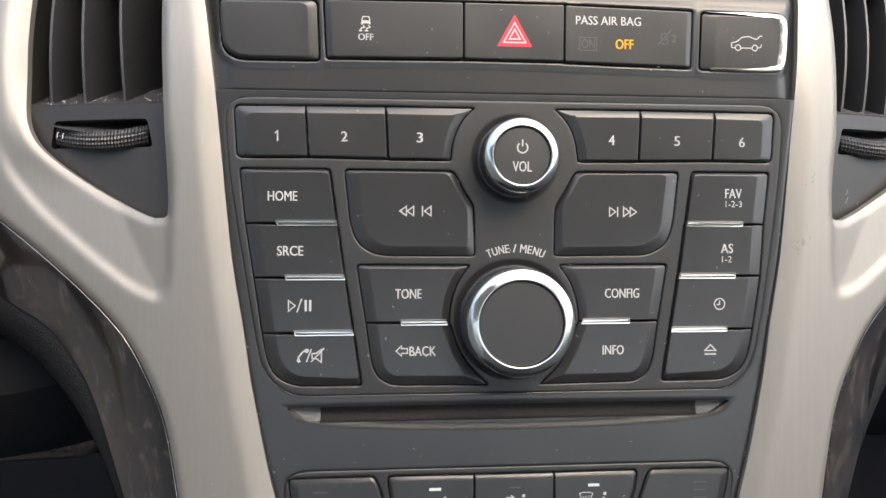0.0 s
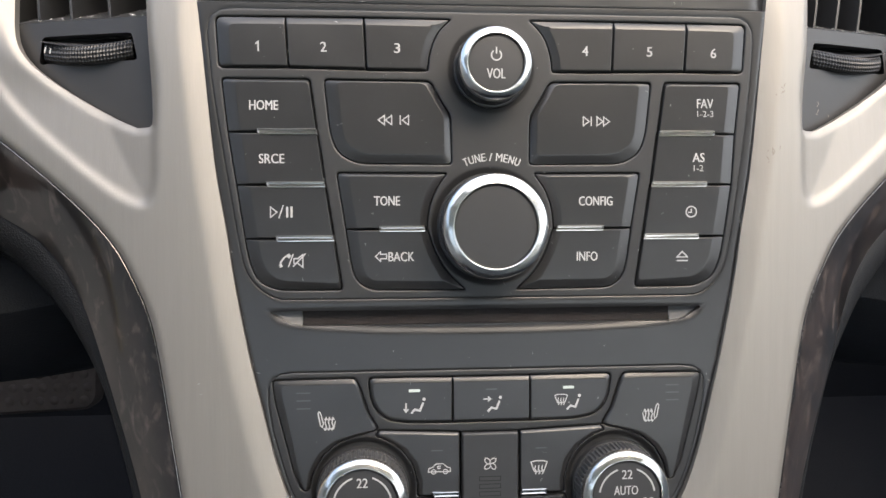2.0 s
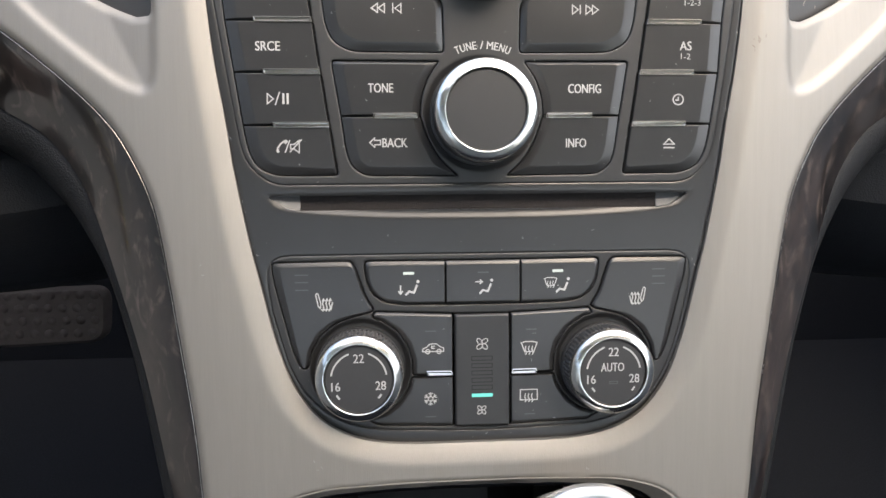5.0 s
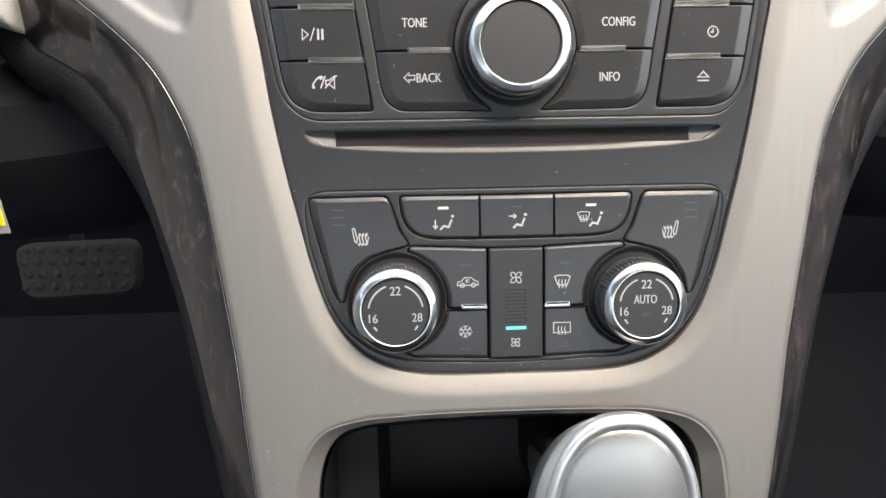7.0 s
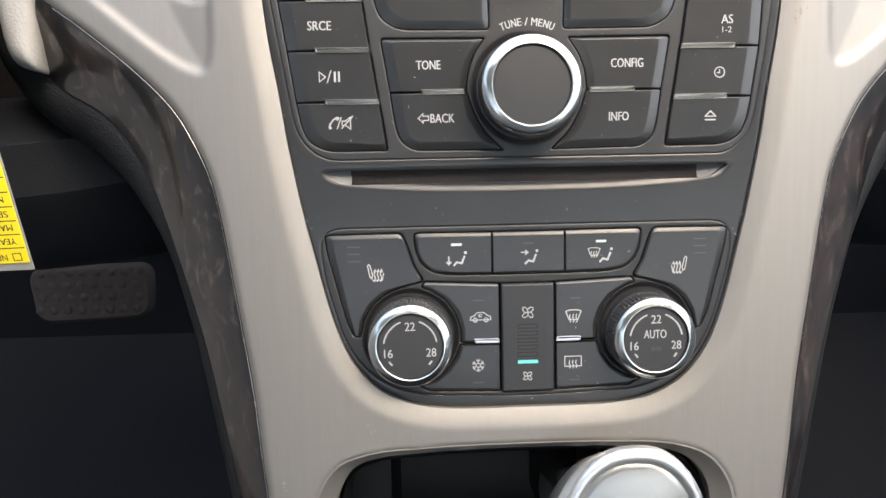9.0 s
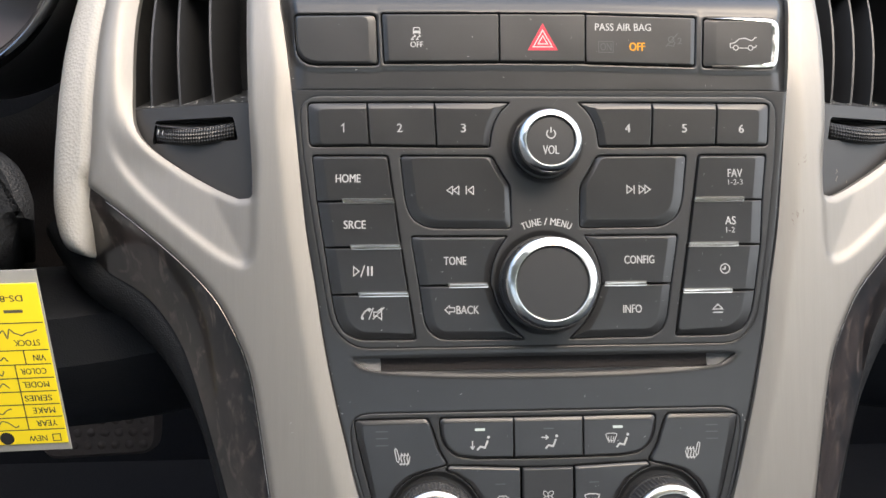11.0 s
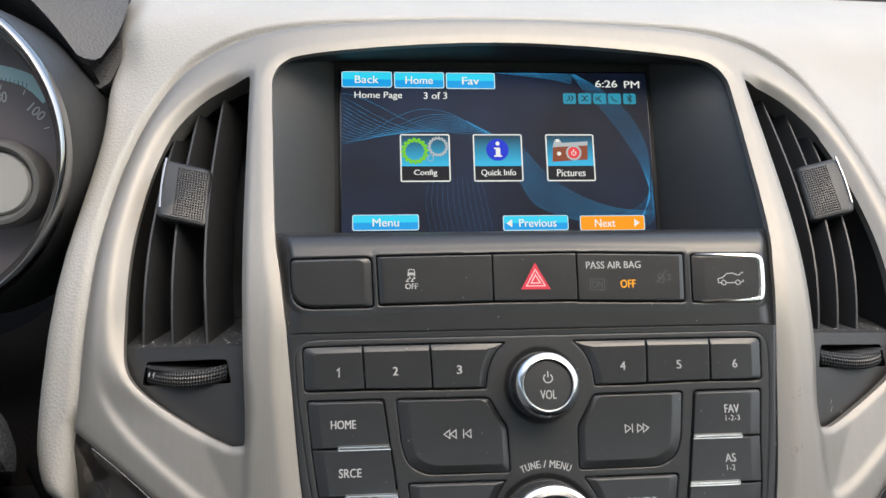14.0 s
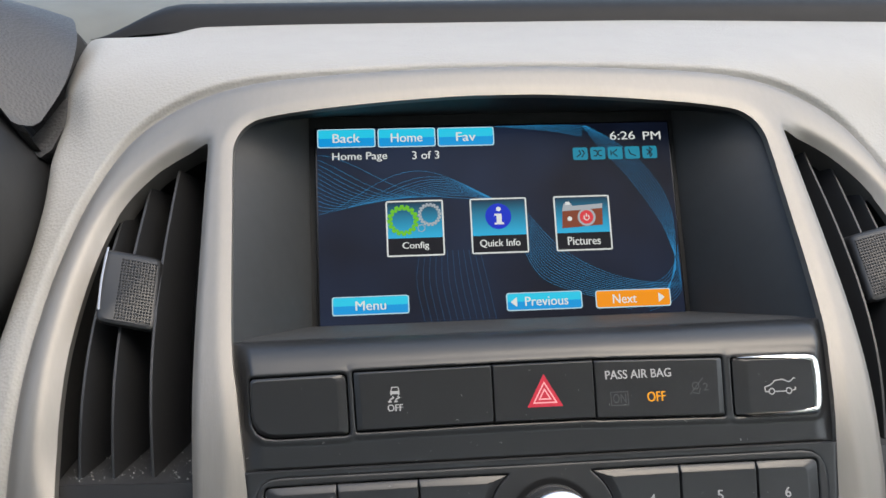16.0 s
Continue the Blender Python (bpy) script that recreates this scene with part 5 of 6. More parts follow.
# ---- dash pad ----
PAD_LEFT = [(-191, 7), (-203, 12), (-208, 27), (-208.5, 44), (-207, 75), (-204.5, 110), (-201.5, 140), (-199.5, 165), (-200, 190), (-205, 225), (-213, 265), (-223, 300), (-227, 311)]
PAD_RIGHT = [(480, 309), (480, 70), (330, 45), (240, 20), (205, 8), (193, 6)]
pad_outer = ccw(smooth_open(PAD_LEFT, 5) + PAD_RIGHT + [(188.4, 38.6), (150, 60), (100, 100), (-100, 100), (-150, 60), (-188.4, 38.6)])
pad_hole = inset(TRIM_OUTER, 2.0)


def pad_height(u, v, D):
    side = 4.48 * softplus((np.abs(u) - 108) / 14) * (1 - 0.9 * ease(v, 195, 300))
    w = 4.3 - 6.44 * softplus((v - 95) / 14) - side - 6.2 * softplus((v - 243) / 6)
    edge = 1 - ease(u, -186, -150)
    w = w - 2.2 - edge * roundover(D[0], 9) - edge * 0.85 * 2.0 * softplus((20 - D[0]) / 2.0) * ease(v, 198, 236) - (2.4 + 1.8 * ease(v, 100, 150)) * (1 - ease(D[1], 1.8, 6.0))
    return w


pad_top = [(x, y) for x, y in pad_outer]
thing("dash_pad", "light grey grained vinyl dashboard pad", "dashboard", kind="structure", data=field("dash_pad", pad_top, [pad_hole], pad_height, 1.4, 30, LEATHER, angle=180))
# dark strip at the foot of the windscreen
strip_rows = []
for v, w in ((303, -161), (309, -161.5), (315, -162.5), (319, -165), (322, -168), (328, -176), (332, -190), (333.5, -200), (320, -240)):
    row = []
    for i in range(61):
        u = -216 + 836 * (i / 60) ** 1.6
        f = float(ease(np.array(u), -218, -168))
        row.append((u, 301 + (v - 301) * f - 0.000012 * u * u, -164 + (w + 164) * f))
    strip_rows.append(row)
thing("defroster_panel", "black plastic panel at the foot of the windscreen", "dashboard", kind="structure", data=loft("defroster_panel", strip_rows, mat("defroster_black", (0.007, 0.007, 0.0075), 0.6, 0, 0.15, 60, 0.15, 1500, spec=0.22)))

# Grey sheet added for the hazy reflection at the windscreen's foot.
haze_rows = []
for v, w in ((296, -178), (316, -186), (328, -192), (340, -204), (350, -217), (366, -243), (385, -273), (384, -290), (360, -330)):
    haze_rows.append([(-620 + 1240 * i / 30, v - 0.000012 * (-620 + 1240 * i / 30) ** 2, w) for i in range(31)])
thing("windscreen_haze", "grey sheet standing in for haze below the windscreen", "dashboard", kind="structure", data=loft("windscreen_haze", haze_rows, mat("haze_grey", (0.125, 0.13, 0.122), 0.7, 0, 0.15, 40, 0.15, 1500, spec=0.25)))

# ---- burl wood side panels, their chrome line and the black console sides ----
WOOD_OUT = [(194, 9), (186, 1), (168, -9.5), (153.5, -26), (144.8, -45), (135.6, -75), (128.2, -104), (121.5, -140), (113.8, -183), (103.5, -225), (93.5, -265)]


def resample(p, n):
    p = np.array(p, float)
    d = np.r_[0, np.cumsum(np.hypot(*np.diff(p[:, :2], axis=0).T))]
    t = np.linspace(0, d[-1], n)
    return [tuple(np.interp(x, d, p[:, k]) for k in range(p.shape[1])) for x in t]


for s in (-1, 1):
    a = resample(lower_edge[::-1], 60)
    b = resample(smooth_open(WOOD_OUT, 6), 60)
    rows = []
    for f in (-0.06, 0.0, 0.2, 0.45, 0.7, 0.9, 1.0):
        rows.append([(s * (x0 + (x1 - x0) * f), y0 + (y1 - y0) * f, crown_at(x0, y0) - 4.6 - 15.5 * max(0, f) ** 1.4) for (x0, y0), (x1, y1) in zip(a, b)])
    thing("wood_trim_panel", "dark glossy burl wood trim beside the console", "wood trim", "console wood trims", data=loft("wood_trim_panel", rows if s > 0 else [r[::-1] for r in rows], WOOD))
    thing("chrome_trim_line", "thin bright chrome line between silver and wood", "trim line", "console chrome lines", data=tube("chrome_trim_line", [(s * (x + 0.55), y - 0.45, crown_at(x, y) - 1.5) for x, y in a[2:]], 0.17, LINECHROME, 6))
    rows = []
    c = resample(smooth_open([(207, 28), (201, 18)] + WOOD_OUT, 6), 70)
    side = []
    for i in range(70):
        p, q = c[max(0, i - 1)], c[min(69, i + 1)]
        d = math.hypot(q[0] - p[0], q[1] - p[1])
        side.append((-(q[1] - p[1]) / d, (q[0] - p[0]) / d, 0.42 + 0.9 * float(ease(np.array(c[i][1]), -72, -8))))
    for grow, drop in ((-2, 20), (0.3, 19), (3, 19), (6.5, 20.5), (10, 24), (13, 30), (15, 40), (16, 60), (15, 100), (11, 180), (6, 260)):
        rows.append([(s * (x + grow * k * nx), y + grow * k * ny, crown_at(x, y) - 19 - (drop - 19) * (k if drop < 60 else 1)) for (x, y), (nx, ny, k) in zip(c, side)])
    rows = rows if s > 0 else [r[::-1] for r in rows]
    flank = thing("console_side", "black grained vinyl side of the centre console", "console", "console sides")
    part("side_roll", loft("side_roll", rows[:8], DARKVINYL), flank, "padded rounded edge beside the wood")
    part("side_panel", loft("side_panel", rows[7:], DARKVINYL), flank)
    # knee bolster under the dash
    rows = []
    for v, w in ((2, -160), (1, -100), (-8, -66), (-25, -52), (-48, -58), (-68, -75), (-82, -100), (-88, -140), (-90, -220)):
        rows.append([(s * (160 + 340 * i / 20), v - 14 * math.exp(-i / 3.0) * -1 * (1 if i else 1), w - 26 * math.exp(-i / 2.5)) for i in range(21)])
    knee = thing("knee_bolster", "black vinyl knee bolster under the dashboard", "dashboard", "knee bolsters")
    rows = rows if s > 0 else [r[::-1] for r in rows]
    part("upper_roll", loft("upper_roll", rows[:5], BOLSTER), knee, "padded roll along the top")
    part("lower_panel", loft("lower_panel", rows[4:], BOLSTER), knee)

# ---- storage cubby under the controls ----
cub = ccw(inset(cubby_hole, -2))
CUBBYMAT = mat("cubby_lining", (0.0062, 0.0062, 0.0066), 0.6, 0, 0.5, 60, 0.2, 600, spec=0.3)
tray = thing("storage_cubby", "deep black storage tray below the controls", "console tray")
loops = [[(x, y, crown_at(x, y) - 4) for x, y in cub], [(x, y, -14) for x, y in cub], [(x, y, -48) for x, y in inset(cub, 3)]]
part("lining", rings("lining", [l[::-1] for l in loops], CUBBYMAT, cap_top=False), tray)
deep = ccw([(-56, -260), (-56, -146), (68, -146), (68, -260)])
ledge_l = [[(-80 + 24 * k / 3, y, -46 + 1.5 * math.sin(k)) for y in (-260, -200, -143)] for k in range(4)]
part("side_step", loft("side_step", ledge_l, CUBBYMAT), tray, "narrow step inside the tray")
loops = [[(x, y, z) for x, y in inset(deep, g)] for g, z in ((-6, -46), (-1, -46), (0, -47.5), (0, -60), (3, -170))]
part("well", rings("well", [l[::-1] for l in loops], mat("well_black", (0.004, 0.004, 0.005), 0.6, 0, 0.3, 60)), tray)

# ---- gear selector ----
shifter = thing("gear_selector", "silver gear selector knob with bright rim on a black base", "gear knob")


def egg(cu, cv, hw, top, low, n=48):
    out = []
    for i in range(n):
        a = 2 * math.pi * i / n
        x, y = math.cos(a), math.sin(a)
        x, y = math.copysign(abs(x) ** 0.82, x), math.copysign(abs(y) ** 0.9, y)
        out.append((cu + hw * x * (1 - 0.1 * max(0, y)), cv + (top if y > 0 else low) * y))
    return out


KNOBRIM = mat("bright_rim", (0.80, 0.80, 0.79), 0.34, 0.9, 0.03, 60)
KN = 30.9, -184.0


def knob_loops(steps, shift=0.0):
    return [[(KN[0] + (x - KN[0]) * k + shift, KN[1] + (y - KN[1]) * k + shift * 0.4 + rise, w) for x, y in egg(*KN, 32.0, 41.5, 46)] for k, w, rise in steps]


part("knob_body", rings("knob_body", knob_loops(((0.55, -60, 0), (0.62, -20, 0), (0.78, -6, 0), (0.92, 6, 0.8), (0.98, 15, 2.2), (1.0, 21, 4.2), (0.985, 24.4, 6.4), (0.95, 26.3, 8.2), (0.90, 26.9, 9.4))), mat("grey_knob_side", (0.30, 0.295, 0.285), 0.34, 0.7, 0.06, 60), cap_top=True), shifter, "smooth satin grey knob side")
part("rim", rings("rim", knob_loops(((0.905, 24.8, 9.9), (0.903, 27.0, 9.9), (0.892, 28.5, 9.9), (0.86, 29.3, 9.9), (0.81, 29.3, 10.0), (0.768, 28.6, 10.2), (0.755, 27.9, 10.3)), 2.8), KNOBRIM, cap_top=False, angle=70), shifter, "broad bright chrome rim")
part("inlay", rings("inlay", knob_loops(((0.76, 27.8, 10.3), (0.745, 28.3, 10.3), (0.70, 28.8, 10.3), (0.6, 29.5, 10.3), (0.4, 30.3, 10.3), (0.2, 30.7, 10.3), (0.02, 30.8, 10.3)), 2.8), KNOBSILVER, angle=60), shifter, "brushed silver inlay")
part("stalk", box_mesh("stalk", (14, -200, -98), (40, -160, -15), 4, DUCT), shifter)

# ---- instrument cluster ----
cluster = thing("instrument_cluster", "black instrument cluster with chrome-ringed speedometer", "instrument cluster")
GC, GR, GW = (-278.9, 157.6), 77.4, -31.7
LEANBACK = radians(11.8)
GAUGE = Matrix.Translation((GC[0] * 0.001, GC[1] * 0.001, GW * 0.001)) @ Matrix.Rotation(LEANBACK, 4, "X")
CLUSTERBLACK = mat("cluster_black", (0.015, 0.0135, 0.0145), 0.6, 0, 0.15, 60, 0.4, 800, kind="cells", spec=0.3)


def dark_bowl(u, v, D):
    d = np.hypot(u - GC[0], v - GC[1])
    return GW + (v - GC[1]) * math.tan(LEANBACK) - 52 - 16 * ease(d, GR + 6, GR + 40) - 16 * (1 - ease(v, 0, 70)) - 55 * ease(v, 165, 240)


part("surround", field("surround", ccw([(-430, -26), (-206, -22), (-206, 34), (-204, 110), (-197, 170), (-198, 205), (-240, 262), (-430, 290)]), [circle(*GC, GR + 2, n=60)[:-1]], dark_bowl, 3.0, 20, CLUSTERBLACK), cluster)
part("cowl", lathe("cowl", [(GR + 3.4, -76), (GR + 2.8, -50), (GR + 1.4, -24), (GR + 0.4, -9), (GR - 0.8, -5)], 0, 0, mat("cowl_black", (0.018, 0.018, 0.0185), 0.42, 0, 0.12, 60, 0.1, 1500), n=120, cap=False), cluster, "smooth black cone around the dial", GAUGE)
part("chrome_ring", lathe("chrome_ring", [(GR + 0.2, -8), (GR, -3), (GR - 0.6, -1), (GR - 1.8, 0), (GR - 3.2, -0.8), (GR - 4.4, -3.0), (GR - 5.2, -6.5), (GR - 6.2, -8.0), (GR - 6.8, -8.2), (GR - 7.4, -9.5)], 0, 0, DARKCHROME, n=120, cap=False, angle=60), cluster, "polished dark chrome bezel ring", GAUGE)
part("dial", lathe("dial", [(GR - 7.0, -9), (GR - 8.5, -20), (GR - 10, -32), (0.1, -32)], 0, 0, DIAL, n=96), cluster, "dark dial face", GAUGE)
part("scale_band", ribbon("scale_band", [smooth_open([(-20, 41.5), (10, 42.5), (26, 42), (36.6, 40.5), (46.8, 37.7), (53, 33.8), (58.5, 28)], 6)], 6.8, DIALBLUE, -31.7), cluster, "pale blue scale band", GAUGE)
part("scale_band", ribbon("scale_band", [[(-10, -54.6), (10, -54.4), (29, -54.0)]], 3.8, DIALBLUE, -31.7), cluster, "pale blue scale band", GAUGE)
for x0, y0, x1, y1 in ((37.2, 34.6, 36.9, 32.2), (48.2, 32.2, 47.2, 29.8), (59.0, 14.5, 56.4, 13.8)):
    part("dial_mark", ribbon("dial_mark", [[(x0, y0), (x1, y1)]], 0.5, INK, -31.2), cluster, "", GAUGE)
for k in range(11):
    x = 30 + 1.9 * k
    y = 38.9 - 0.006 * (x - 25) ** 2
    part("dial_mark", ribbon("dial_mark", [[(x, y), (x - 0.1, y - 2.0)]], 0.32, TAGINK, -31.2), cluster, "", GAUGE)
part("lettering", letters("80", 37.0, 28.8, 5.2, 5.2, -31.4, INK, bold=0.008), cluster, "", GAUGE)
part("lettering", letters("100", 53.2, 21.8, 8.0, 5.0, -31.4, INK, turn=-42, bold=0.008), cluster, "", GAUGE)
hub = part("hub", lathe("hub", [(19.6, -32), (20.6, -24), (20.2, -17), (19.0, -14.8), (17.0, -14.4), (15.4, -16.2), (14.6, -20)], 41, -13, mat("hub_rim", (0.085, 0.084, 0.082), 0.42, 0, 0.06, 60), n=72, cap=False), cluster, "dark grey raised hub ring", GAUGE)
part("hub_face", lathe("hub_face", [(14.8, -22), (14.4, -17.6), (13.4, -16.4), (0.1, -16)], 41, -13, DIALHUB, n=72), hub, "pale grey hub face")

# cluster brow
brow = thing("cluster_brow", "charcoal grained vinyl brow over the instruments", "dashboard")
edge_pts = smooth_open([(-208, 211, -72, 92), (-204, 222, -78, 84), (-199, 244, -90, 64), (-200, 270, -105, 44), (-209, 292, -125, 26), (-219, 302, -140, 16), (-236, 307, -165, 8)], 4)
rows = []


def round_tip(u, v, w, cu=-209.5, cv=224.6, r=6.0):
    d = math.hypot(u - cu, v - cv)
    if v < 222 and d > r:
        return cu + (u - cu) * r / d, cv + (v - cv) * r / d, w
    return u, v, w


for u, v, w, lift in edge_pts:
    rows.append([round_tip(u - 220 * (i / 48) ** 1.15, v + lift * (1 - math.exp(-220 * (i / 48) ** 1.15 / 55)), w + 4 * math.sin(min(1, i / 16) * math.pi / 2)) for i in range(49)])
lip = [[(x + a * 0.3, y - a, z - d) for x, y, z in rows[0]] for a, d in ((2.4, 4.0), (1.0, 1.2))]
part("brow_cover", loft("brow_cover", lip + rows, BROW), brow)
under = [[(x + a * 0.3, y - a, z - d) for x, y, z in rows[0]] for a, d in ((2, 120), (5, 60), (8.5, 22), (7.5, 12), (5.0, 7.0), (2.2, 3.8))]
part("brow_underside", loft("brow_underside", under, DUCT), brow, "smooth black underside of the brow")
flap = [(-196.8, 244.5), (-197.7, 228.2), (-202.1, 211.8), (-206.4, 207.6), (-215.0, 213.4), (-208.4, 224.6), (-202.0, 238.7)]
part("brow_flap", rings("brow_flap", [[(x, y, -112) for x, y in ccw(flap)], [(x, y, -85 - 0.38 * (y - 208)) for x, y in ccw(flap)]], BROW), brow, "small charcoal filler flap")

filler = ccw([(-262, 204), (-196, 196), (-196, 240), (-204, 276), (-222, 304), (-262, 320)])
part("brow_filler", rings("brow_filler", [[(x, y, -190) for x, y in filler], [(x, y, -128 - 0.35 * (y - 204)) for x, y in filler]], DUCT, angle=20), brow, "black gap filler beside the brow")

# ---- steering column, key and dealer tag ----
BROWDARK = mat("column_vinyl", (0.0068, 0.0068, 0.0072), 0.55, 0, 0.1, 60, 0.45, 900, kind="cells", spec=0.22)
column = thing("steering_column", "black grained steering column shroud with ignition lock", "steering column")
col = fillet(ccw([(-300, 56), (-226, 54), (-213, 45), (-207.5, 30), (-207.5, 21.5), (-214, 21.5), (-217, 8), (-232, -12), (-262, -24), (-300, -24)]), [8, 8, 8, 6, 1.5, 1.5, 6, 10, 10, 8], 4)
part("shroud", rings("shroud", [[(x - 45, y - 15, -120) for x, y in col], [(x, y, -16) for x, y in col], [(x, y, -11) for x, y in inset(col, 1.6)], [(x, y, -9) for x, y in inset(col, 4)]], BROWDARK), column)
part("ignition_lock", lathe("ignition_lock", [(14, -10), (14, -3), (12.5, -1), (11, -1), (10, -4), (0.1, -4)], -236, 4, DIALHUB, n=48), column, "grey ignition lock")
key_thing = thing("car_key", "grey plastic car key in the ignition", "key")
part("key_head", rings("key_head", [[(x, y, w) for x, y in fillet(ccw([(-246 + g, 16 - g), (-226 - g, 16 - g), (-217 - g, 8), (-217 - g, 0), (-226 - g, -8 + g), (-246 + g, -8 + g)]), 5, 4)] for g, w in ((0, -3), (0, 8), (1.2, 10.5), (3, 11.5))], DIALHUB), key_thing)
tag = thing("dealer_tag", "yellow dealer key tag hanging in a clear sleeve", "key tag", m=STACK @ Matrix.Translation((-0.2195, 0.0045, 0.0155)) @ Matrix.Rotation(radians(21.5), 4, "X") @ Matrix.Rotation(radians(1.5), 4, "Z"))
# along the tag's own axes: u across, v up, w out
part("sleeve", box_mesh("sleeve", (-26.5, -81, -0.6), (26.0, -3.2, -0.1), 0.1, mat("clear_sleeve", (0.30, 0.29, 0.27), 0.25, 0, 0.1, 90)), tag, "clear plastic sleeve")
part("card", box_mesh("card", (-25.5, -77.5, -0.1), (25.3, -8.5, 0.5), 0.1, TAGY), tag, "bright yellow card")


def tag_word(t, x, y, wd, ht=2.6):
    part("lettering", letters(t, x, y, wd, ht, 0.56, TAGINK, turn=180, bold=0.006), tag)


tag_word("DS-81", 14.5, -14.3, 9.6)
tag_word("STOCK", 17.6, -32.8, 9.6)
tag_word("VIN", 21.0, -39.2, 4.6)
tag_word("COLOR", 17.8, -45.0, 9.6)
tag_word("MODEL", 17.6, -50.8, 10.0)
tag_word("SERIES", 17.4, -56.8, 10.4)
tag_word("MAKE", 18.6, -62.4, 8.4)
tag_word("YEAR", 18.6, -68.2, 8.0)
tag_word("NEW", 14.0, -75.0, 7.0)
lines = [[(-25, y), (25, y)] for y in (-24.4, -35.9, -42.0, -47.9, -53.8, -59.6, -65.3, -71.0)]
lines += [[(15.6, -42.0), (15.6, -35.9)], [(11.2, -71.0), (11.2, -42.0)]]
for l in lines:
    part("ruling", ribbon("ruling", [l], 0.45, TAGINK, 0.56 + (0.01 if l[0][0] == l[1][0] else 0)), tag)
part("box", ribbon("box", [rect(19.8, -76.4, 22.8, -73.4) + [(19.8, -76.4)]], 0.4, TAGINK, 0.56), tag)
for x, wd in ((-20, 14), (-4.5, 9), (6, 4), (11.5, 7)):
    part("print_bar", flat("print_bar", [rect(x, -20.2, x + wd, -18.9)], PENINK, 0.56), tag)
rnd = random.Random(3)
for y, x0, x1, a in ((-29.0, -20, 23, 2.2), (-39.0, -20, 11, 1.6), (-45.0, -20, 8, 1.6), (-51.0, -20, 8, 1.6), (-62.5, -20, 8, 1.6), (-68.2, -20, 8, 1.6)):
    x, p = x0, []
    while x < x1:
        p.append((x, y + rnd.uniform(-a, a)))
        x += rnd.uniform(1.0, 2.2)
    part("handwriting", ribbon("handwriting", [smooth_open(p, 4)], 0.5, PENINK, 0.58), tag)
for x, y in ((-0.5, -14.5), (2.0, -74.6)):
    part("punch_hole", flat("punch_hole", [circle(x, y, 2.8, n=20)[:-1]], DUCT, 0.57), tag)
ring = []
for i in range(40):
    a = 2 * math.pi * i / 40
    ring.append((-222 + 13.5 * math.cos(a), 3 + 15.5 * math.sin(a), 14 + 5 * math.cos(a) - 3 * math.sin(a)))
thing("key_ring", "white plastic loop holding the tag", "key ring", data=tube("key_ring", ring, 0.6, RINGW, 8, closed=True))

# ---- brake pedal and footwell ----
pedal = thing("brake_pedal", "worn black rubber brake pedal in the footwell", "pedal")
pp = fillet(ccw([(-396, -120), (-283, -117), (-285, -168), (-388, -172)]), 16, 6)
part("pad", rings("pad", [[(x, y, -458) for x, y in pp], [(x, y, -446) for x, y in pp], [(x, y, -442) for x, y in inset(pp, 3)]], PEDALR), pedal)
for j in range(4):
    for i in range(8):
        cu, cv = -385 + 12.6 * i + (3 if j % 2 else 0), -159 + 11.5 * j
        part("stud", lathe("stud", [(4.2, -443), (4.0, -441.6), (2.8, -440.6), (0.2, -440.2)], cu, cv, PEDALR, n=10), pedal)
part("arm", box_mesh("arm", (-350, -125, -470), (-335, 120, -456), 2, DUCT), pedal)

# ---- plain cabin shell: walls and roof unseen, sized to shape the light ----
def slab(name, lo, hi, material, label, category):
    ob = new(name, box_mesh(name, lo, hi, 0, material, 1.0))
    return tagged(ob, label, category, kind="structure")


slab("floor", (-0.75, -1.7, -0.04), (0.75, 0.85, 0.0), CARPET, "black carpeted car floor", "floor")
slab("wall_front", (-0.75, 0.80, 0.0), (0.75, 0.85, 0.70), CARPET, "dark carpeted bulkhead under the dashboard", "wall")
slab("wall_rear", (-0.75, -1.75, -0.04), (0.75, -1.7, 0.95), UNSEENWALL, "unseen plain rear wall, raised to shape the light", "wall")
# The left wall stands higher to cut the light from that side.
for nm, x in (("wall_left", -0.78), ("wall_right", 0.75)):
    slab(nm, (x, -1.75, -0.04), (x + 0.03, 0.85, 0.95 if x < 0 else 0.74), UNSEENWALL, "unseen plain side wall, the left one raised against the light", "wall")
for nm, x in (("pillar_left", -0.72), ("pillar_right", 0.66)):
    slab(nm, (x, -0.75, 0.74), (x + 0.06, -0.60, 1.2), UNSEENWALL, "unseen plain cabin pillar", "wall")
slab("ceiling", (-0.70, -1.5, 1.2), (0.70, -0.22, 1.24), UNSEENROOF, "unseen pale roof, placed to shape the light", "ceiling")
# Unseen rails added to narrow the windows and their reflections.
for nm, x in (("roof_rail_left", -0.74), ("roof_rail_right", 0.70)):
    slab(nm, (x, -1.6, 1.10), (x + 0.04, -0.16, 1.24), UNSEENROOF, "unseen pale rail added to narrow the side windows", "wall")

# ---- ground outside: wet grass rising to a bank ----
n = 40
gv, gf = [], []
for j in range(n + 1):
    for i in range(n + 1):
        x, y = (i / n * 2 - 1), (j / n * 2 - 1)
        x, y = 400 * math.copysign(abs(x) ** 3, x), 400 * math.copysign(abs(y) ** 3, y)
        z = -0.35 + 1.7 * float(ease(np.array(y), 3.0, 9.0)) + 0.08 * noise.noise((x * 0.5, y * 0.5, 0))
        gv.append((x, y, z))
for j in range(n):
    for i in range(n):
        a = j * (n + 1) + i
        gf.append((a, a + 1, a + n + 2, a + n + 1))
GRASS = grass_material()
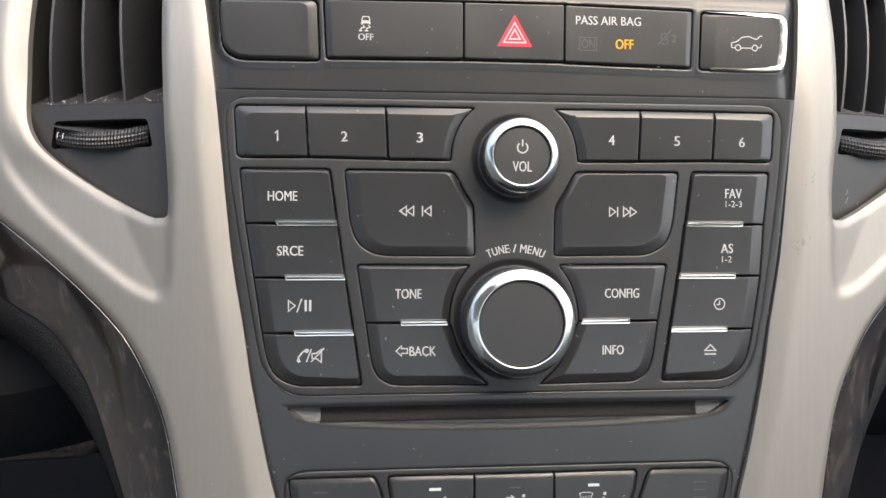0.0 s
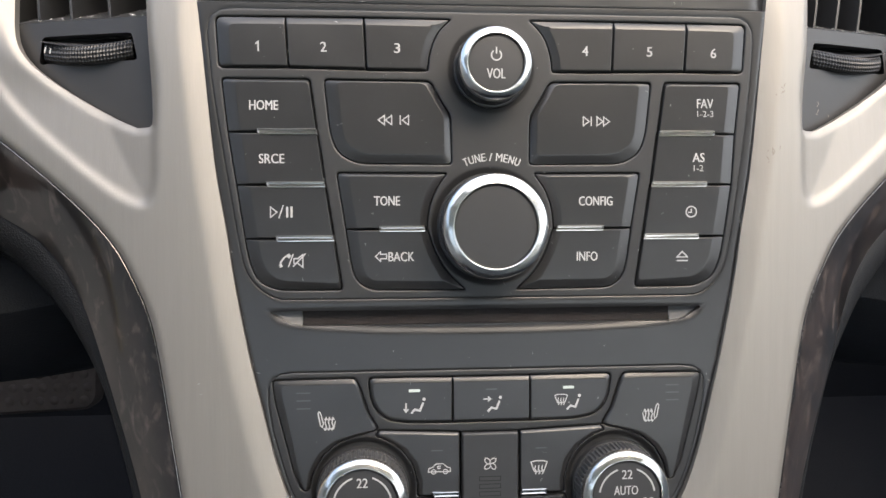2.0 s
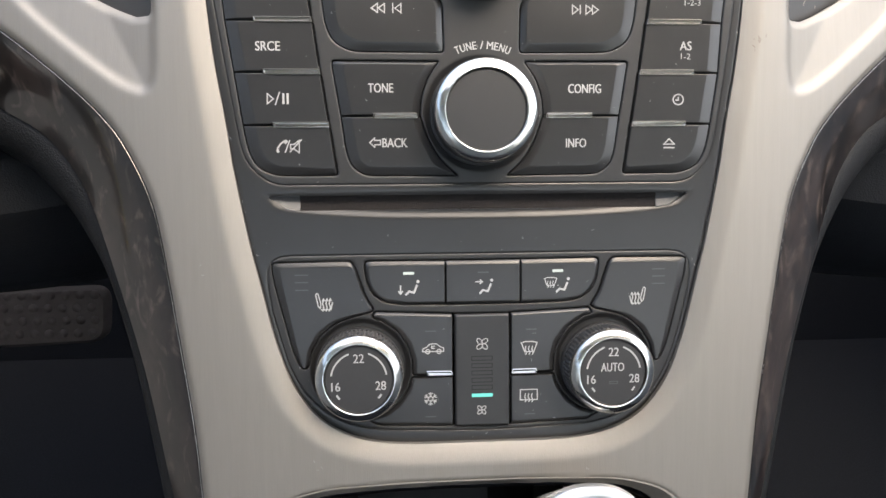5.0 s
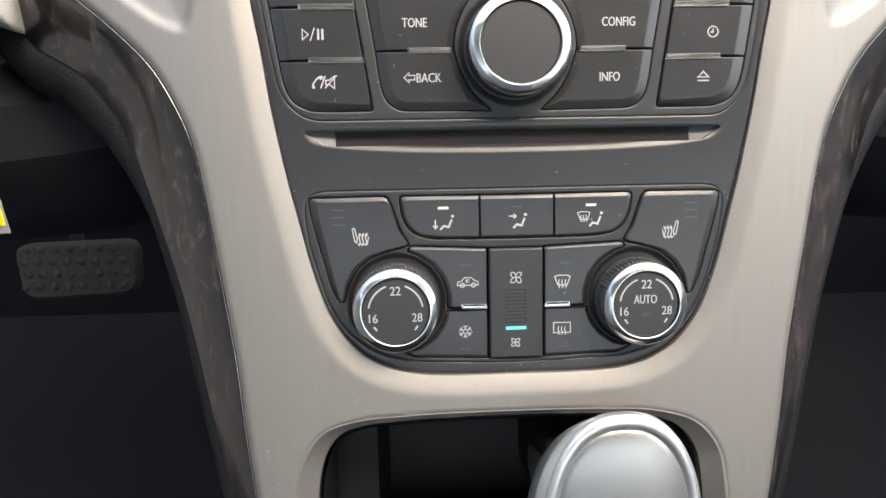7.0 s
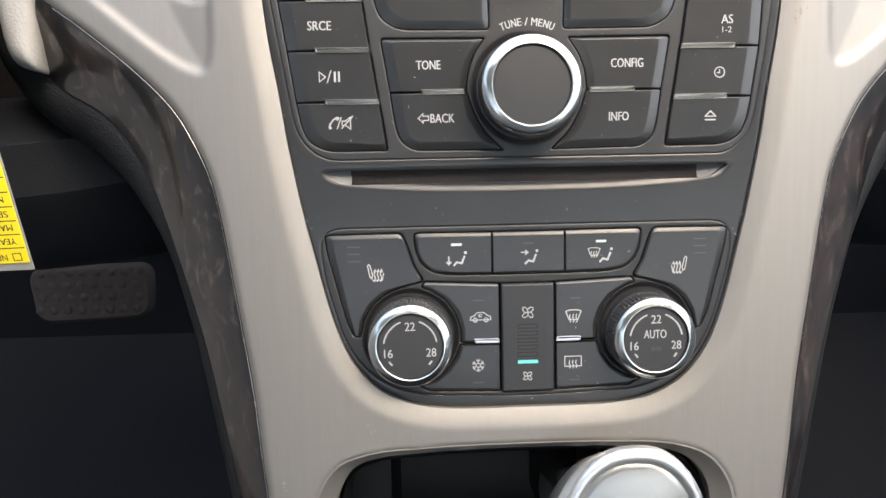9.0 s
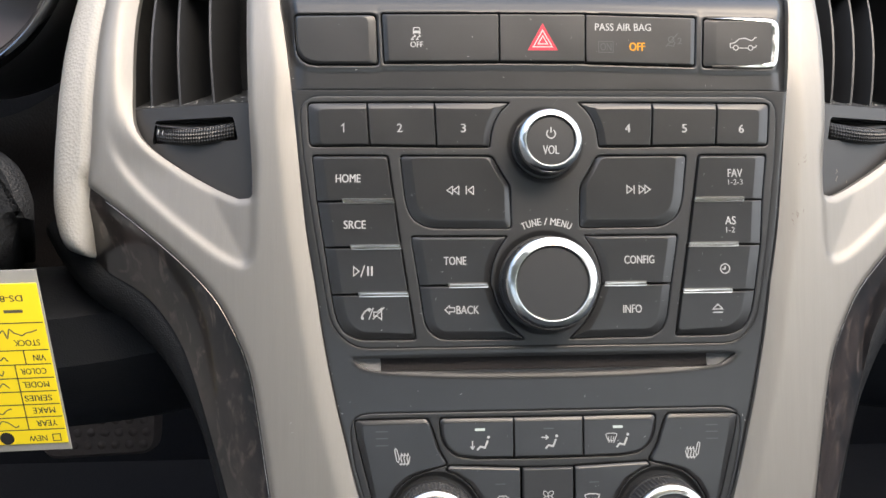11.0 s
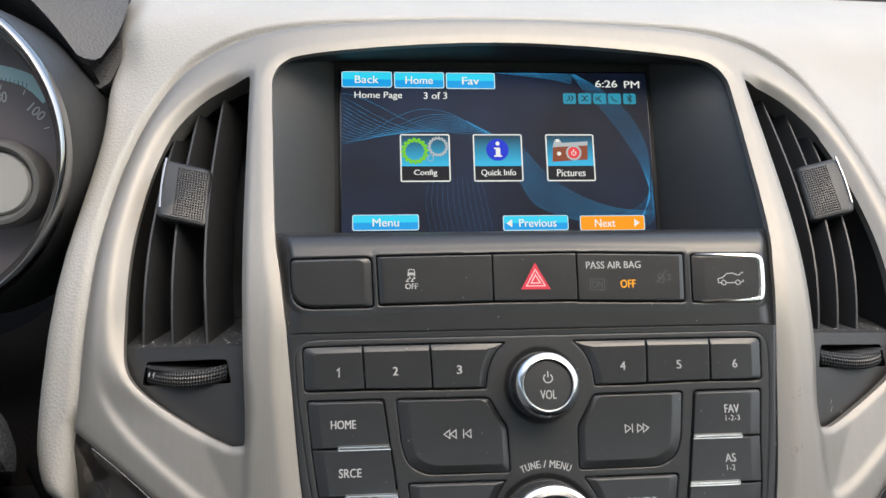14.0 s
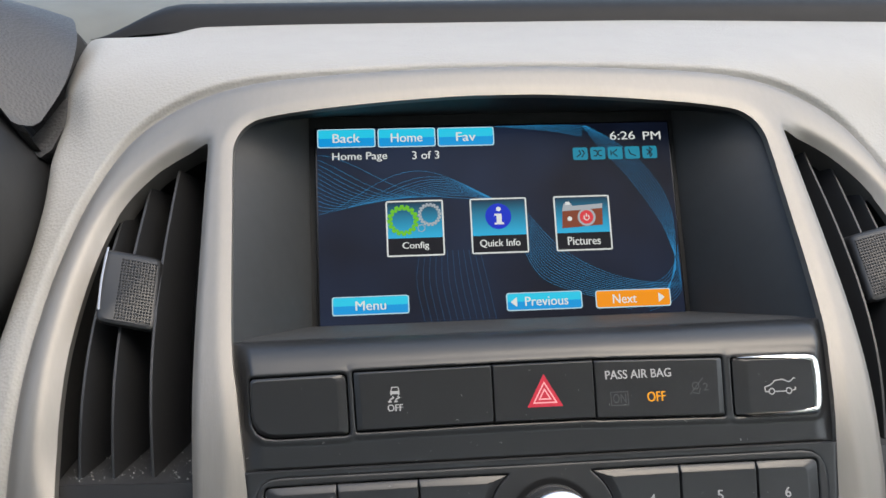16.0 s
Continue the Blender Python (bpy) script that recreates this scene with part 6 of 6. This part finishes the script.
ground = tagged(new("ground", mesh("ground", gv, gf, GRASS, scale=1.0)), "wet green grass outside the car, pale glints painted in", "ground", kind="structure")

# ---- wear: scuffs on the silver, lint on the black panels ----
rnd = random.Random(11)
wear = []
for cu, cv, n, spread in ((103.5, 20, 9, 2.6), (105.5, 43, 5, 2.0), (128, 38, 5, 4.0)):
    for _ in range(n):
        x, y = cu + rnd.uniform(-spread, spread), cv + rnd.uniform(-spread, spread)
        wear.append([(x, y), (x + rnd.uniform(-0.9, 0.9), y + rnd.uniform(0.4, 1.8))])
tagged(part("scuff_marks", ribbon("scuff_marks", wear, 0.35, mat("scuff", (0.16, 0.14, 0.12), 0.8), 0.12, lambda x, y: float(trim_lift(x, y))), surround, "small dark scuffs in the silver"), kind="stuff")
wear = []
for cu, cv, n, spread in ((-95.2, -155.2, 7, 1.6), (-93.4, -168.5, 7, 1.9), (-62, -133, 3, 2.0), (40, -137, 2, 2.0), (-105, -60, 2, 4.0)):
    for _ in range(n):
        x, y = cu + rnd.uniform(-spread, spread), cv + rnd.uniform(-spread, spread)
        a = rnd.uniform(0, 3.14)
        wear.append([(x, y), (x + 0.9 * math.cos(a), y + 0.9 * math.sin(a))])
tagged(part("chip_marks", ribbon("chip_marks", wear, 0.22, DUST, 0.12, lambda x, y: float(trim_lift(x, y))), surround, "tiny pale chips in the paint"), kind="stuff")
lint = []
for _ in range(300):
    x, y = rnd.uniform(-88, 88), rnd.uniform(-122, 102)
    if abs(x) > 80 + (y + 60) * 0.12 or -30 > y > -46:
        continue
    a, l = rnd.uniform(0, 6.3), rnd.choice((0.07, 0.08, 0.1, 0.1, 0.12, 0.15, 0.2, 0.5))
    top = TOP if y < 72 else SW
    lint.append([(x, y), (x + l * math.cos(a), y + l * math.sin(a)), (x + l * 1.7 * math.cos(a + 0.5), y + l * 1.7 * math.sin(a + 0.5))])
seam = inset(OPENING, 0.9)
for _ in range(110):
    x, y = rnd.choice(seam)
    if y > 100:
        continue
    x, y, a, l = x + rnd.uniform(-0.5, 0.5), y + rnd.uniform(-2, 2), rnd.uniform(0, 6.3), rnd.choice((0.12, 0.15, 0.2, 0.35, 0.6))
    lint.append([(x, y), (x + l * math.cos(a), y + l * math.sin(a)), (x + l * 1.6 * math.cos(a + 0.6), y + l * 1.6 * math.sin(a + 0.6))])
thing("lint_specks", "pale lint specks on the black controls", "lint", kind="stuff", data=ribbon("lint_specks", lint, 0.13, DUST, TOP + 0.1, lambda x, y: (SW - TOP) if y > 73 else 0.0))
